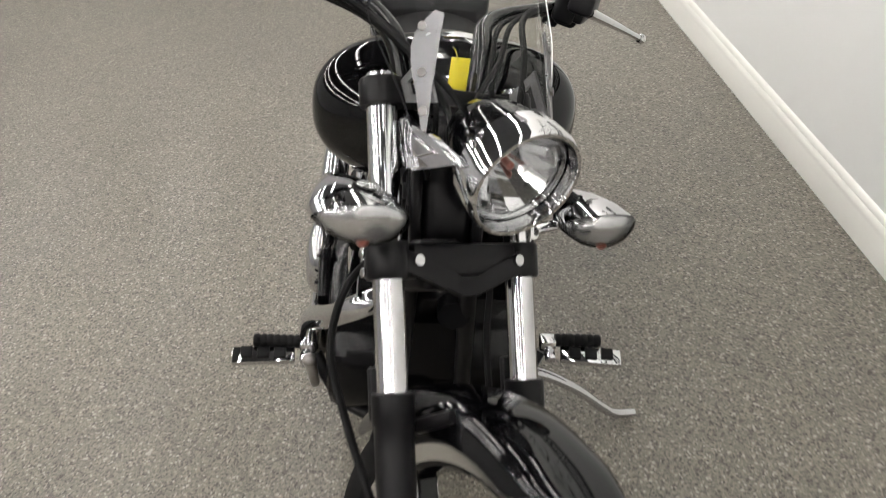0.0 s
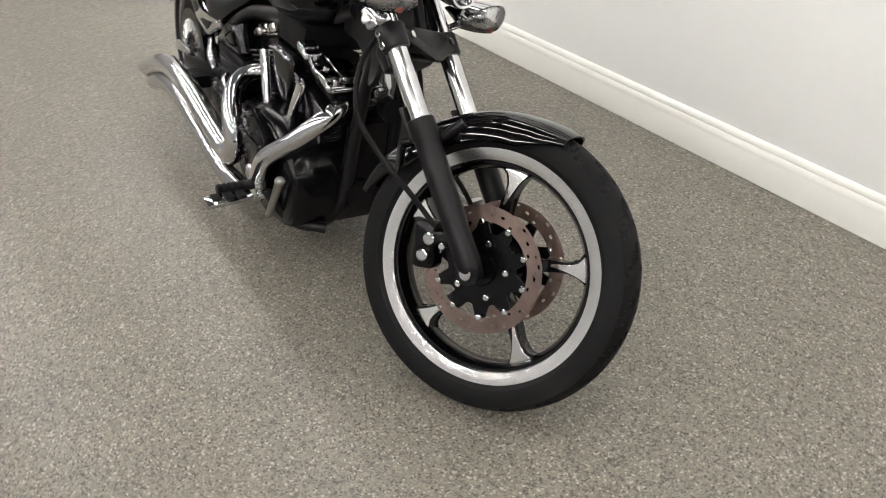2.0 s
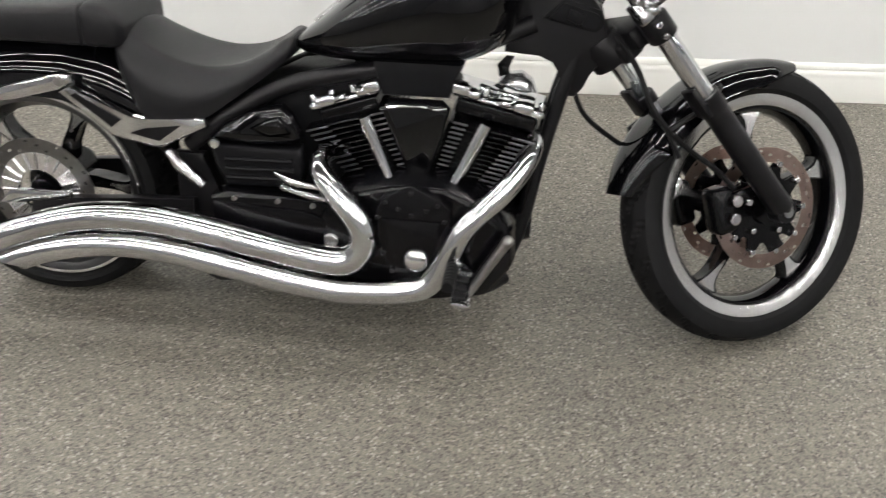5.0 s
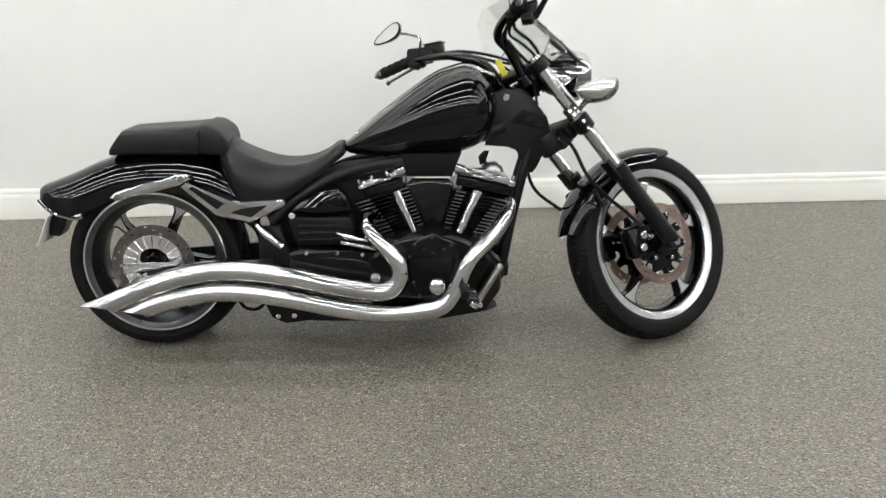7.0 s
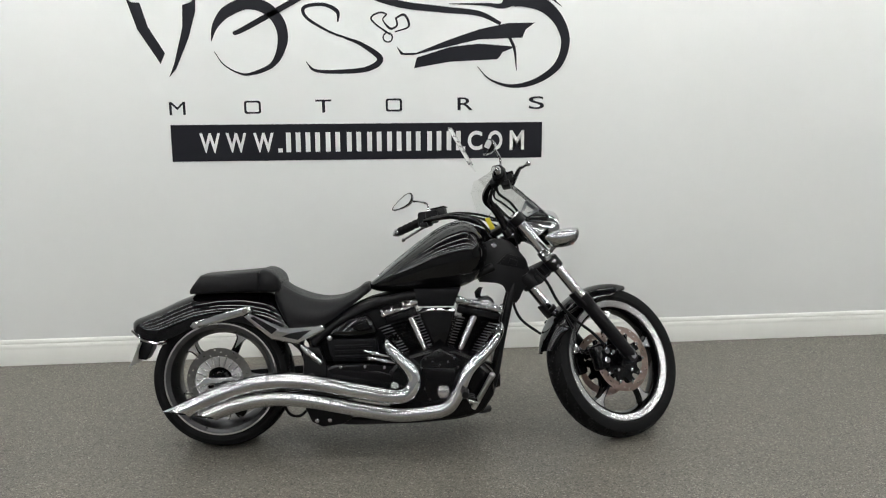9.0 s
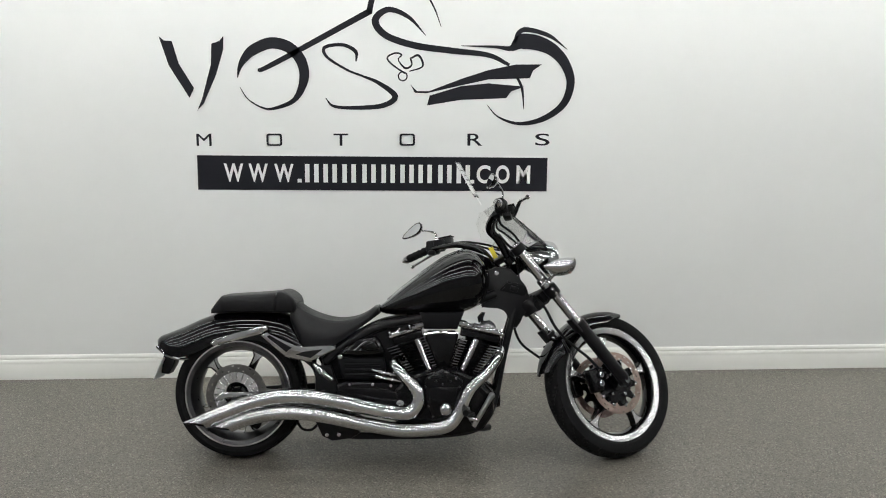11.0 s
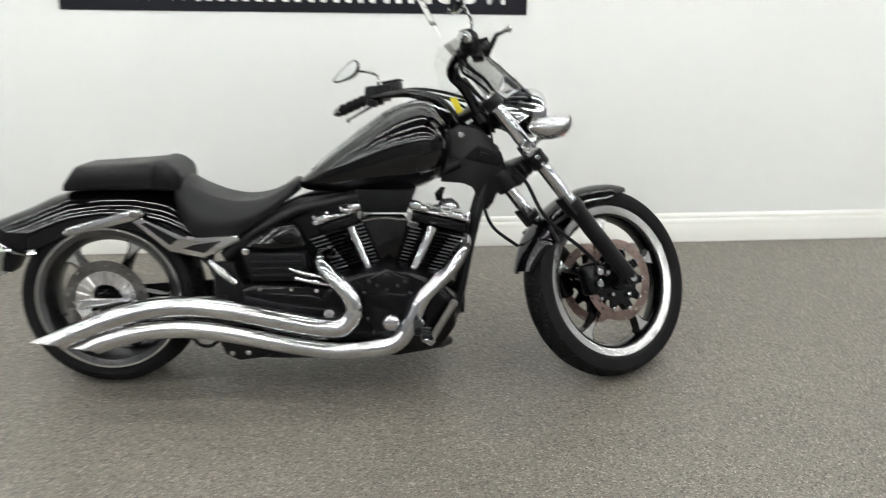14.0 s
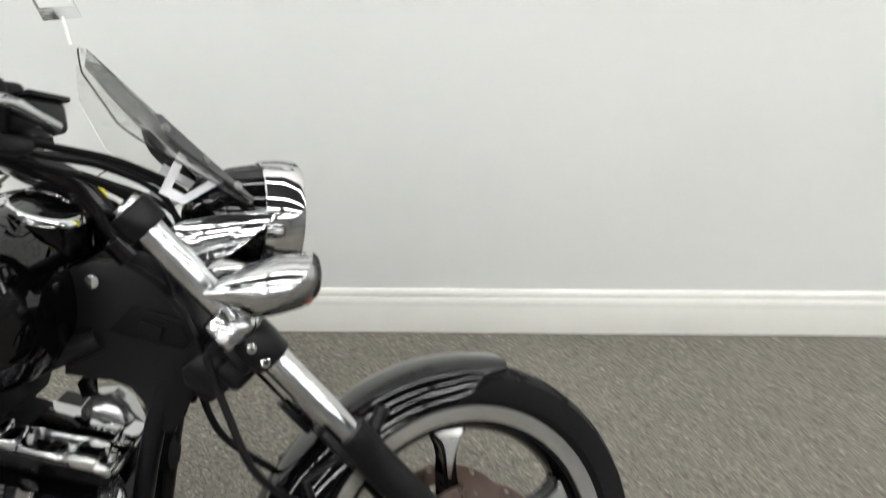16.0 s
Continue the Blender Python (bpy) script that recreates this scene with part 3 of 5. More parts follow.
# calipers and hoses
for s in (-1, 1):
    c = HUB + Vector((-0.120, 0.086 * s, 0.006))
    bm = bmesh.new()
    box(bm, c + Vector((-0.014, -0.008 * s, 0)), (0.056, 0.058, 0.108), (0, -14, 0), 0.014, 3)
    box(bm, c + Vector((0.035, 0.012 * s, 0.035)), (0.07, 0.02, 0.03), (0, -20, 0), 0.006)
    cal = turn("brake_caliper", bm, ENGINE, label="black brake caliper")
    for q in [c + Vector((0.002, 0.03 * s, 0.022)), c + Vector((-0.002, 0.03 * s, -0.018))]:
        turn("caliper_bolt", bolts([q], 0.0135, 0.006), CHROME, cal)
    for q in [c + Vector((0.036, 0.028 * s, 0.018)), c + Vector((0.055, 0.026 * s, 0.05))]:
        turn("caliper_screw", bolts([q], 0.008, 0.006), CHROME, cal)
    bm = bmesh.new()
    tube(bm, spline([LOW + Vector((-0.03, 0.08 * s, -0.06)), (1.350, 0.135 * s, 0.69), (1.385, 0.150 * s, 0.60), (1.46, 0.140 * s, 0.535), (1.56, 0.125 * s, 0.475), c + Vector((0, 0.02 * s, 0.05))], 8), 0.0062, 8)
    turn("brake_hose", bm, RUBBER)

# front fender, a deep arched shell with a flared lip
bm = bmesh.new()
outer, inner = [], []
for i in range(37):
    f = i / 36
    a = radians(76 + 97 * f)
    w = 0.078 * min(1.0, 0.74 + 2.2 * f) * min(1.0, 0.55 + 2.4 * (1 - f))
    R = 0.342 + 0.004 * max(0, 1 - f * 6) + 0.030 * max(0, f * 2 - 1) ** 1.5
    drop = 0.052 * min(1.0, 0.25 + 4 * f) * min(1.0, 0.3 + 3 * (1 - f))
    for arr, d in ((outer, 0.0), (inner, 0.004)):
        ring = []
        for k in range(15):
            s = -1 + 2 * k / 14
            y = (w - d) * math.sin(s * math.pi / 2)
            r = R - d - drop * abs(s) ** 3.0 - 0.010 * s * s
            ring.append((HUB.x + r * math.cos(a), y, HUB.z + r * math.sin(a)))
        arr.append(ring)
rings = [o + i[::-1] for o, i in zip(outer, inner)]
skin(bm, rings)
turn("front_fender", bm, GLOSS, label="glossy black front fender")
for s in (-1, 1):
    bm = bmesh.new()
    tube(bm, [(1.56, 0.088 * s, 0.60), (1.60, 0.072 * s, 0.655)], 0.011, 10)
    tube(bm, [(1.49, 0.09 * s, 0.50), (1.47, 0.076 * s, 0.56), (1.54, 0.09 * s, 0.60)], 0.007, 8)
    turn("fender_stay", bm, SATIN)

# headlight
LAMP = Vector((1.482, -0.014, 0.957))
AIM = Vector((0.998, 0, -0.06))
bm = bmesh.new()
lathe(bm, [(-0.165, 0.004), (-0.16, 0.03), (-0.14, 0.052), (-0.10, 0.070), (-0.055, 0.0785), (-0.055, 0.0765), (-0.098, 0.067), (-0.138, 0.05), (-0.156, 0.028), (-0.16, 0.004)], 40, LAMP, AIM, closed=True)
headlight = turn("headlight", bm, GLOSS, label="round headlight in a deep chrome bezel")
bm = bmesh.new()
lathe(bm, [(-0.056, 0.0795), (-0.054, 0.083), (-0.03, 0.086), (-0.005, 0.086), (0.002, 0.083), (0.002, 0.078), (-0.006, 0.075), (-0.022, 0.072), (-0.026, 0.068), (-0.03, 0.069), (-0.05, 0.076)], 56, LAMP, AIM, closed=True)
turn("bezel", bm, CHROME, headlight, "deep chrome headlight ring")
bm = bmesh.new()
lathe(bm, [(-0.095, 0.004), (-0.088, 0.03), (-0.062, 0.052), (-0.036, 0.066), (-0.031, 0.069), (-0.033, 0.0705), (-0.064, 0.054), (-0.09, 0.032), (-0.097, 0.004)], 18, LAMP, AIM, closed=True)
turn("reflector", bm, CHROME, headlight, "faceted bright reflector", angle=12)
bm = bmesh.new()
lathe(bm, [(-0.022, 0.070), (-0.016, 0.068), (-0.008, 0.045), (-0.004, 0.015), (-0.0035, 0.004), (-0.007, 0.004), (-0.0075, 0.015), (-0.0115, 0.045), (-0.0195, 0.068), (-0.0255, 0.070)], 40, LAMP, AIM, closed=True)
glass_ob = turn("lens", bm, LENS, headlight, "clear convex lens")
glass_ob.visible_shadow = False
bm = bmesh.new()
tube(bm, [LAMP - AIM * 0.088, LAMP - AIM * 0.05], [0.007, 0.006], 12)
ball(bm, LAMP - AIM * 0.048, 0.0065)
turn("bulb", bm, AMBER, headlight, "dark red tipped bulb")
for s in (-1, 1):
    bm = bmesh.new()
    slab(bm, [(1.284, 0.938), (1.300, 0.952), (1.37, 0.960), (1.436, 0.966), (1.450, 0.960), (1.405, 0.930), (1.366, 0.902), (1.332, 0.884)], 0.092 * s - 0.004, 0.108 * s - 0.004, 0.007, 3)
    slab(bm, [(1.312, 0.940), (1.40, 0.950), (1.345, 0.906)], 0.108 * s - 0.004, 0.113 * s - 0.004, 0.002)
    turn("headlight_bracket", bm, CHROME, label="pointed chrome headlight bracket")

# front turn signals
for s in (-1, 1):
    c = Vector((1.400, 0.217 * s + 0.006, 0.855))
    bm = bmesh.new()
    rings = []
    ang = np.linspace(0, 2 * math.pi, 33)[:-1]
    for f, w, h in ((-1.12, 0.003, 0.003), (-0.95, 0.013, 0.010), (-0.65, 0.033, 0.023), (-0.30, 0.053, 0.035), (0.0, 0.064, 0.041), (0.28, 0.0645, 0.041)):
        cut = 0.038 * max(0.0, (f + 0.5) / 0.8)
        rings.append([(c.x + 0.076 * f + cut * math.sin(a), c.y + w * math.cos(a), c.z + 0.004 * f + h * math.sin(a) + 0.006) for a in ang])
    skin(bm, rings, caps=False)
    bm.faces.new([v for v in bm.verts][:32])
    signal = turn("turn_signal", bm, CHROME, label="teardrop chrome turn signal with a clear lens")
    for name, k, material, label in (("reflector", 0.93, SILVER, "bright silver reflector"), ("lens", 1.0, CLEAR, "clear turn signal lens")):
        bm = bmesh.new()
        rings = []
        for f, w, h in ((0.285, 0.064, 0.0405), (0.36, 0.0645, 0.041), (0.50, 0.0615, 0.0395), (0.70, 0.053, 0.035), (0.84, 0.037, 0.025), (0.90, 0.018, 0.012), (0.915, 0.004, 0.003)):
            cut = 0.037 * max(0.0, 1 - (f - 0.285) / 0.63)
            rings.append([(c.x + k * (0.076 * f + cut * math.sin(a)), c.y + k * (w * math.cos(a) - 0.012 * s * max(0, f - 0.3)), c.z + 0.004 * f + k * h * math.sin(a) + 0.006) for a in ang])
        skin(bm, rings, caps=False)
        bm.faces.new([v for v in bm.verts][-32:])
        inner = turn(name, bm, material, signal, label)
    inner.visible_shadow = False
    bm = bmesh.new()
    ball(bm, c + Vector((0.050, 0, -0.014)), 0.009)
    turn("bulb", bm, AMBER, signal, "red amber bulb")
    bm = bmesh.new()
    tube(bm, [LOW + Vector((0.01, 0.13 * s, -0.01)), c + Vector((-0.02, -0.03 * s, -0.025))], 0.009, 10)
    ball(bm, LOW + Vector((0.012, 0.14 * s, -0.012)), 0.019)
    turn("stem", bm, CHROME, signal)
    bm = bmesh.new()
    box(bm, LOW + Vector((-0.014, 0.140 * s, -0.018)), (0.034, 0.03, 0.05), (0, -41, 0), 0.006)
    turn("signal_clamp", bm, CHROME, label="chrome clamp with a bolt")
    turn("clamp_bolt", bolts([LOW + Vector((-0.018, 0.157 * s, -0.024))], 0.011, 0.006), POLISH)

# windscreen: a flat middle with two wings folded back
def screen_at(u, v):
    """u across from -1 to 1, the folds at 0.6; v from the foot 0 to the top 1."""
    w = float(np.interp(v, (0, 0.12, 0.40, 0.46, 0.8, 0.94, 1), (0.122, 0.132, 0.170, 0.171, 0.124, 0.090, 0.074)))
    fold = 0.108 - 0.046 * v
    a = abs(u)
    back = (w - fold) * max(0.0, a - 0.6) / 0.4
    y = math.copysign(fold * min(a, 0.6) / 0.6 + back, u)
    return Vector((1.402 - 0.206 * v - 1.0 * back, y - 0.032 + 0.042 * v, 0.972 + 0.224 * v))


def sheet(fn, nu, nv, thick):
    bm = bmesh.new()
    vs = [[bm.verts.new(fn(-1 + 2 * i / nu, j / nv)) for j in range(nv + 1)] for i in range(nu + 1)]
    fs = [bm.faces.new((vs[i][j], vs[i + 1][j], vs[i + 1][j + 1], vs[i][j + 1])) for i in range(nu) for j in range(nv)]
    bmesh.ops.solidify(bm, geom=fs, thickness=thick)
    return bm


screen_ob = turn("windscreen", sheet(screen_at, 20, 24, 0.003), SCREEN, label="small clear acrylic windscreen with folded wings")
screen_ob.visible_shadow = False
for s in (-1, 1):
    bm = bmesh.new()
    tube(bm, [screen_at(s * 0.99, v) for v in np.linspace(0.02, 0.98, 22)], 0.0012, 6)
    turn("edge_trim", bm, PLASTIC if s < 0 else PAPER, screen_ob)
    bm = bmesh.new()
    strip = []
    out = Vector((0.60, 0.62 * s, 0.50)).normalized()
    for v in np.linspace(0.02, 0.56, 9):
        far = 0.67 + 0.12 * math.sin(min(1.0, 1.45 * v + 0.18) * math.pi)
        p, q = screen_at(0.62 * s, v), screen_at(far * s, v)
        strip.append([p + out * 0.003, q + out * 0.003, q + out * 0.006, p + out * 0.006])
    skin(bm, strip)
    turn("support_strip", bm, GREYRIM, screen_ob, "dark metal support strip")
    for v in (0.10, 0.26, 0.46):
        turn("screw", bolts([screen_at(0.71 * s, v) + out * 0.007], 0.006, 0.003, out), DARKSTEEL, screen_ob)
    bm = bmesh.new()
    tri = [(1.276, 0.992), (1.306, 0.974), (1.368, 1.008), (1.305, 1.048)]
    cen = Vector((sum(p[0] for p in tri) / 4, 0, sum(p[1] for p in tri) / 4))
    inn = [(cen.x + (x - cen.x) * 0.55, cen.z + (z - cen.z) * 0.55) for x, z in tri]
    for y0 in (0.096 - 0.02 * s,):
        a = [[bm.verts.new((x, (y0 + d) * s, z)) for x, z in lst] for lst in (tri, inn) for d in (0, 0.005)]
        for i in range(4):
            j = (i + 1) % 4
            for q in ((a[0][i], a[0][j], a[2][j], a[2][i]), (a[1][i], a[1][j], a[3][j], a[3][i]), (a[0][i], a[0][j], a[1][j], a[1][i]), (a[2][i], a[2][j], a[3][j], a[3][i])):
                bm.faces.new(q)
    turn("screen_bracket", bm, BRACKET, screen_ob, "cut-out aluminium bracket")

# handlebar and controls
bm = bmesh.new()
ENDS = {1: Vector((0.969, 0.436, 1.053)), -1: Vector((0.985, -0.410, 1.047))}
GRIP = {s: Vector((-0.58, 0.77 * s, -0.22)).normalized() for s in (-1, 1)}
half = {s: [ENDS[s], ENDS[s] - GRIP[s] * 0.11, (1.080, 0.180 * s, 1.055), (1.112, 0.115 * s, 1.036), (1.165, 0.085 * s, 1.014), (1.202, 0.072 * s, 0.975), (1.232, 0.066 * s, 0.925)] for s in (-1, 1)}
for s in (-1, 1):
    line = spline(half[s], 6)
    tube(bm, line, np.interp(np.linspace(0, 1, len(line)), (0, 0.3, 0.55, 1), (0.0125, 0.0125, 0.0165, 0.0175)), 18)
    lathe(bm, [(-0.020, 0.018), (-0.020, 0.026), (0.012, 0.026), (0.016, 0.022), (0.016, 0.012)], 20, (1.232, 0.066 * s, 0.925), FORK_UP)
handlebar = turn("handlebar", bm, GLOSS, label="swept-back gloss black handlebar arching from the risers")
for s in (-1, 1):
    e, d = ENDS[s], GRIP[s]
    bm = bmesh.new()
    path, rs = [], []
    for k in range(25):
        f = k / 24
        path.append(e - d * 0.125 * (1 - f))
        rs.append(0.0172 + (0.003 if k % 5 < 3 else 0.0) + (0.004 if k < 2 else 0))
    tube(bm, path, rs, 16)
    turn("grip", bm, RUBBER, handlebar, "ribbed black rubber grip")
    bm = bmesh.new()
    lathe(bm, [(-0.004, 0.018), (0.008, 0.019), (0.02, 0.013), (0.03, 0.005)], 18, e, d)
    turn("bar_end", bm, CHROME, handlebar)
    bm = bmesh.new()
    box(bm, e - d * 0.145, (0.064, 0.044, 0.068), (0, 0, -37 * s), 0.012, 3)
    box(bm, e - d * 0.180 + Vector((0, 0, -0.004)), (0.056, 0.040, 0.056), (0, 0, -37 * s), 0.010, 3)
    box(bm, e - d * 0.150 + Vector((-0.02, -0.012 * s, -0.034)), (0.034, 0.03, 0.022), (0, 12, -37 * s), 0.006, 2)
    turn("switch_housing", bm, PLASTIC, handlebar, "black switch housing")
    bm = bmesh.new()
    q = e - d * 0.185 + Vector((0.036, 0.004 * s, 0.0 + 0.018 * s))
    box(bm, q, (0.044, 0.066, 0.038), (0, -8, 38 * s), 0.009, 3)
    box(bm, q + d * 0.035 + Vector((-0.012, 0, -0.024)), (0.036, 0.064, 0.022), (0, 0, 38 * s), 0.007, 2)
    res = turn("fluid_reservoir", bm, SATIN, handlebar, "black fluid reservoir")
    bm = bmesh.new()
    box(bm, q + Vector((0, 0, 0.021)), (0.048, 0.070, 0.007), (0, -8, 38 * s), 0.003)
    turn("reservoir_lid", bm, ENGINE, res)
    bm = bmesh.new()
    side = Vector((0.66, 0.75 * s, 0))
    tube(bm, spline([q + Vector((0.02, 0, -0.01)), e - d * 0.11 + side * 0.085, e - d * 0.05 + side * 0.105, e + d * 0.012 + side * 0.125], 6), [0.010, 0.008, 0.006, 0.006], 10)
    ball(bm, e + d * 0.014 + side * 0.127, 0.010)
    turn("lever", bm, CHROME, handlebar, "polished control lever")
    # mirror
    root = e - d * 0.15 + Vector((0.01, 0, 0.03))
    mc = Vector((1.000, 0.410, 1.192)) if s > 0 else Vector((1.005, -0.345, 1.172))
    bm = bmesh.new()
    tube(bm, spline([root, root + Vector((0.003, 0, 0.04)), (root + mc) / 2 + Vector((0.008, 0.0, 0.03)), mc + Vector((0.02, 0, 0.0))], 6), 0.0048, 8)
    stalk = turn("mirror", bm, CHROME, label="teardrop chrome mirror on a curved stalk")
    bm = bmesh.new()
    mrot = pose(*mc, 0, 0, 0) @ pose(0, 0, 0, -14 * s, 14, 2 + 16 * s)
    ringp = [(math.cos(a) * 0.066 * (1 + 0.15 * math.cos(a)), math.sin(a) * 0.029 * (1 - 0.28 * math.cos(a))) for a in np.linspace(0, 2 * math.pi, 29)[:-1]]
    skin(bm, [[mrot @ Vector((dx, y * k * s, z * k)) for y, z in ringp] for dx, k in ((-0.006, 0.95), (-0.006, 1.0), (0.004, 1.0), (0.016, 0.78), (0.022, 0.4))])
    turn("mirror_shell", bm, CHROME, stalk)
    bm = bmesh.new()
    skin(bm, [[mrot @ Vector((dx, y * 0.92 * s, z * 0.92)) for y, z in ringp] for dx in (-0.0075, -0.0055)])
    turn("mirror_glass", bm, MIRROR, stalk)
    bm = bmesh.new()
    edge = [mrot @ Vector((-0.005, y * 0.985 * s, z * 0.985)) for y, z in ringp]
    tube(bm, edge + edge[:1], 0.0034, 8)
    turn("mirror_rim", bm, GLOSS, stalk, "dark rim of the mirror")
# cables between bar and steering head
def cable(pts, r):
    bm = bmesh.new()
    tube(bm, spline(pts, 8), r, 8)
    turn("cable", bm, RUBBER)


cable([(1.07, -0.27, 1.050), (1.13, -0.15, 1.040), (1.21, -0.10, 1.028), (1.29, -0.07, 0.985), (1.32, -0.05, 0.90)], 0.0045)
cable([(1.06, -0.26, 1.045), (1.12, -0.14, 1.030), (1.20, -0.08, 1.010), (1.28, -0.04, 0.970), (1.33, 0.0, 0.89)], 0.0055)
cable([(1.06, 0.26, 1.070), (1.13, 0.15, 1.055), (1.22, 0.08, 1.020), (1.30, 0.0, 0.975), (1.345, -0.01, 0.90)], 0.0045)
cable([(1.07, -0.27, 1.060), (1.14, -0.17, 1.050), (1.24, -0.11, 1.030), (1.33, -0.04, 0.985), (1.36, 0.0, 0.91)], 0.0055)
cable([(1.06, -0.25, 1.035), (1.12, -0.12, 1.020), (1.20, -0.07, 0.992), (1.27, -0.05, 0.94), (1.30, -0.03, 0.85)], 0.0045)
cable([(1.07, 0.265, 1.080), (1.14, 0.16, 1.070), (1.25, 0.10, 1.040), (1.34, 0.05, 0.985), (1.37, 0.02, 0.91)], 0.0055)
cable([(1.06, 0.26, 1.065), (1.13, 0.13, 1.050), (1.22, 0.07, 1.010), (1.29, 0.05, 0.95), (1.32, 0.03, 0.83)], 0.0045)
# frame tubes
def bar(name, pts, r, material=SATIN, n=14, smooth=6, label=""):
    bm = bmesh.new()
    tube(bm, spline(pts, smooth), r, n)
    return put(name, bm, material, label=label)


bm = bmesh.new()
rings = []
for x, w, t, b in ((1.15, 0.028, 0.87, 0.76), (1.20, 0.038, 0.898, 0.73), (1.25, 0.040, 0.892, 0.715), (1.30, 0.040, 0.858, 0.695), (1.335, 0.036, 0.815, 0.695), (1.352, 0.026, 0.77, 0.71)):
    rings.append(egg(0, w, t, b, 24, 3.5, x))
skin(bm, rings)
put("steering_head", bm, SATIN, label="black cast steering head")
for s in (-1, 1):
    bm = bmesh.new()
    slab(bm, [(1.148, 0.845), (1.168, 0.885), (1.205, 0.900), (1.25, 0.896), (1.275, 0.885), (1.30, 0.862), (1.335, 0.818), (1.360, 0.755), (1.350, 0.71), (1.325, 0.675), (1.308, 0.65), (1.300, 0.625), (1.272, 0.625), (1.272, 0.65), (1.264, 0.68), (1.246, 0.705), (1.215, 0.718), (1.18, 0.72), (1.14, 0.715)], 0.038 * s, 0.056 * s, 0.006)
    put("head_cover", bm, SATIN, label="satin black head side cover")
    bm = bmesh.new()
    slab(bm, [(1.217, 0.794), (1.259, 0.836), (1.338, 0.815), (1.348, 0.787), (1.330, 0.768)], 0.056 * s, 0.0605 * s, 0.001)
    slab(bm, [(1.231, 0.796), (1.262, 0.827), (1.330, 0.808), (1.337, 0.788), (1.327, 0.776)], 0.0605 * s, 0.0625 * s)
    box(bm, (1.285, 0.062 * s, 0.80), (0.035, 0.014, 0.024), (0, 20, 0), 0.003)
    put("ignition_cover", bm, PLASTIC)
    put("cover_bolt", bolts([(1.205, 0.062 * s, 0.872)], 0.011, 0.004), CHROME)
    bar("down_tube", [(1.302, 0.036 * s, 0.75), (1.286, 0.042 * s, 0.69), (1.262, 0.050 * s, 0.605), (1.230, 0.056 * s, 0.46), (1.202, 0.062 * s, 0.314), (1.165, 0.078 * s, 0.222), (1.100, 0.094 * s, 0.172), (0.95, 0.105 * s, 0.152), (0.75, 0.105 * s, 0.145), (0.52, 0.105 * s, 0.15), (0.45, 0.10 * s, 0.20)], 0.0165, label="black frame tube")
    bar("frame_rail", [(1.20, 0.05 * s, 0.78), (1.0, 0.085 * s, 0.70), (0.80, 0.10 * s, 0.66), (0.66, 0.115 * s, 0.625), (0.52, 0.125 * s, 0.545), (0.44, 0.125 * s, 0.48)], 0.020)
    bm = bmesh.new()
    slab(bm, [(0.395, 0.22), (0.43, 0.145), (0.475, 0.124), (0.56, 0.135), (0.60, 0.16), (0.52, 0.30), (0.47, 0.46), (0.40, 0.46)], 0.10 * s, 0.125 * s, 0.006)
    put("frame_plate", bm, SATIN, label="black lower frame plate")
    for q in [(0.452, 0.128 * s, 0.152), (0.505, 0.128 * s, 0.154)]:
        put("frame_bolt", bolts([q], 0.009, 0.004), CHROME)
    bm = bmesh.new()
    slab(bm, [(0.02, 0.262), (0.06, 0.25), (0.30, 0.235), (0.44, 0.25), (0.44, 0.35), (0.30, 0.34), (0.10, 0.325), (0.03, 0.32)], 0.115 * s, 0.14 * s, 0.008)
    put("swing_arm", bm, SATIN, label="black swing arm")

# rear wheel
REAR = Vector((0.046, 0, 0.327))
bm = bmesh.new()
lathe(bm, [(-0.11, 0.015), (-0.11, 0.03), (-0.07, 0.04), (-0.06, 0.06), (0.06, 0.06), (0.07, 0.04), (0.11, 0.03), (0.11, 0.015)], 32, REAR)
rear_wheel = put("rear_wheel", bm, ENGINE, label="wide dark five-spoke rear wheel with a grey rim")
put("tyre", tyre(REAR, 0.295, 0.098, 0.236, 20, 0.008), RUBBER, rear_wheel, "wide black rubber tyre", angle=22)
put("rim", rim(REAR, 0.238, 0.214, 0.190, 0.086), GREYRIM, rear_wheel, "dark grey alloy rim")
for s in (-1, 1):
    bm = bmesh.new()
    lathe(bm, [(0.0855 * s, 0.2395), (0.0885 * s, 0.2385), (0.0885 * s, 0.2315), (0.0855 * s, 0.2305)], 72, REAR, closed=True)
    put("rim_lip", bm, POLISH, rear_wheel, "thin bright rim lip")
for k in range(5):
    a = 62 + 72 * k
    put("spoke", spoke(REAR, a, 0.05, 0.198, 0.022, 0.014), GLOSS, rear_wheel)
    put("spoke_face", spoke_face(REAR, a, 0.05, 0.198, -0.0225, 0.014), POLISH, rear_wheel)
put("brake_disc", disc(REAR, 0.100, 0.136, -0.112), DARKSTEEL, rear_wheel, "drilled rear brake disc")
bm = bmesh.new()
lathe(bm, [(-0.004, 0.056), (-0.004, 0.1), (0.004, 0.1), (0.004, 0.056)], 40, REAR + Vector((0, -0.110, 0)), closed=True)
put("disc_carrier", bm, POLISH, rear_wheel, "ribbed silver disc carrier")
for k in range(20):
    a = 2 * math.pi * k / 20
    bm = bmesh.new()
    tube(bm, [REAR + Vector((r * math.cos(a), -0.115, r * math.sin(a))) for r in (0.058, 0.098)], 0.0035, 6)
    put("carrier_rib", bm, POLISH, rear_wheel)
bm = bmesh.new()
slab(bm, [(-0.050, 0.304), (-0.012, 0.342), (0.138, 0.344), (0.138, 0.329), (0.019, 0.313)], -0.128, -0.150, 0.004)
put("caliper_cover", bm, CHROME, label="pointed chrome cover over the rear axle")
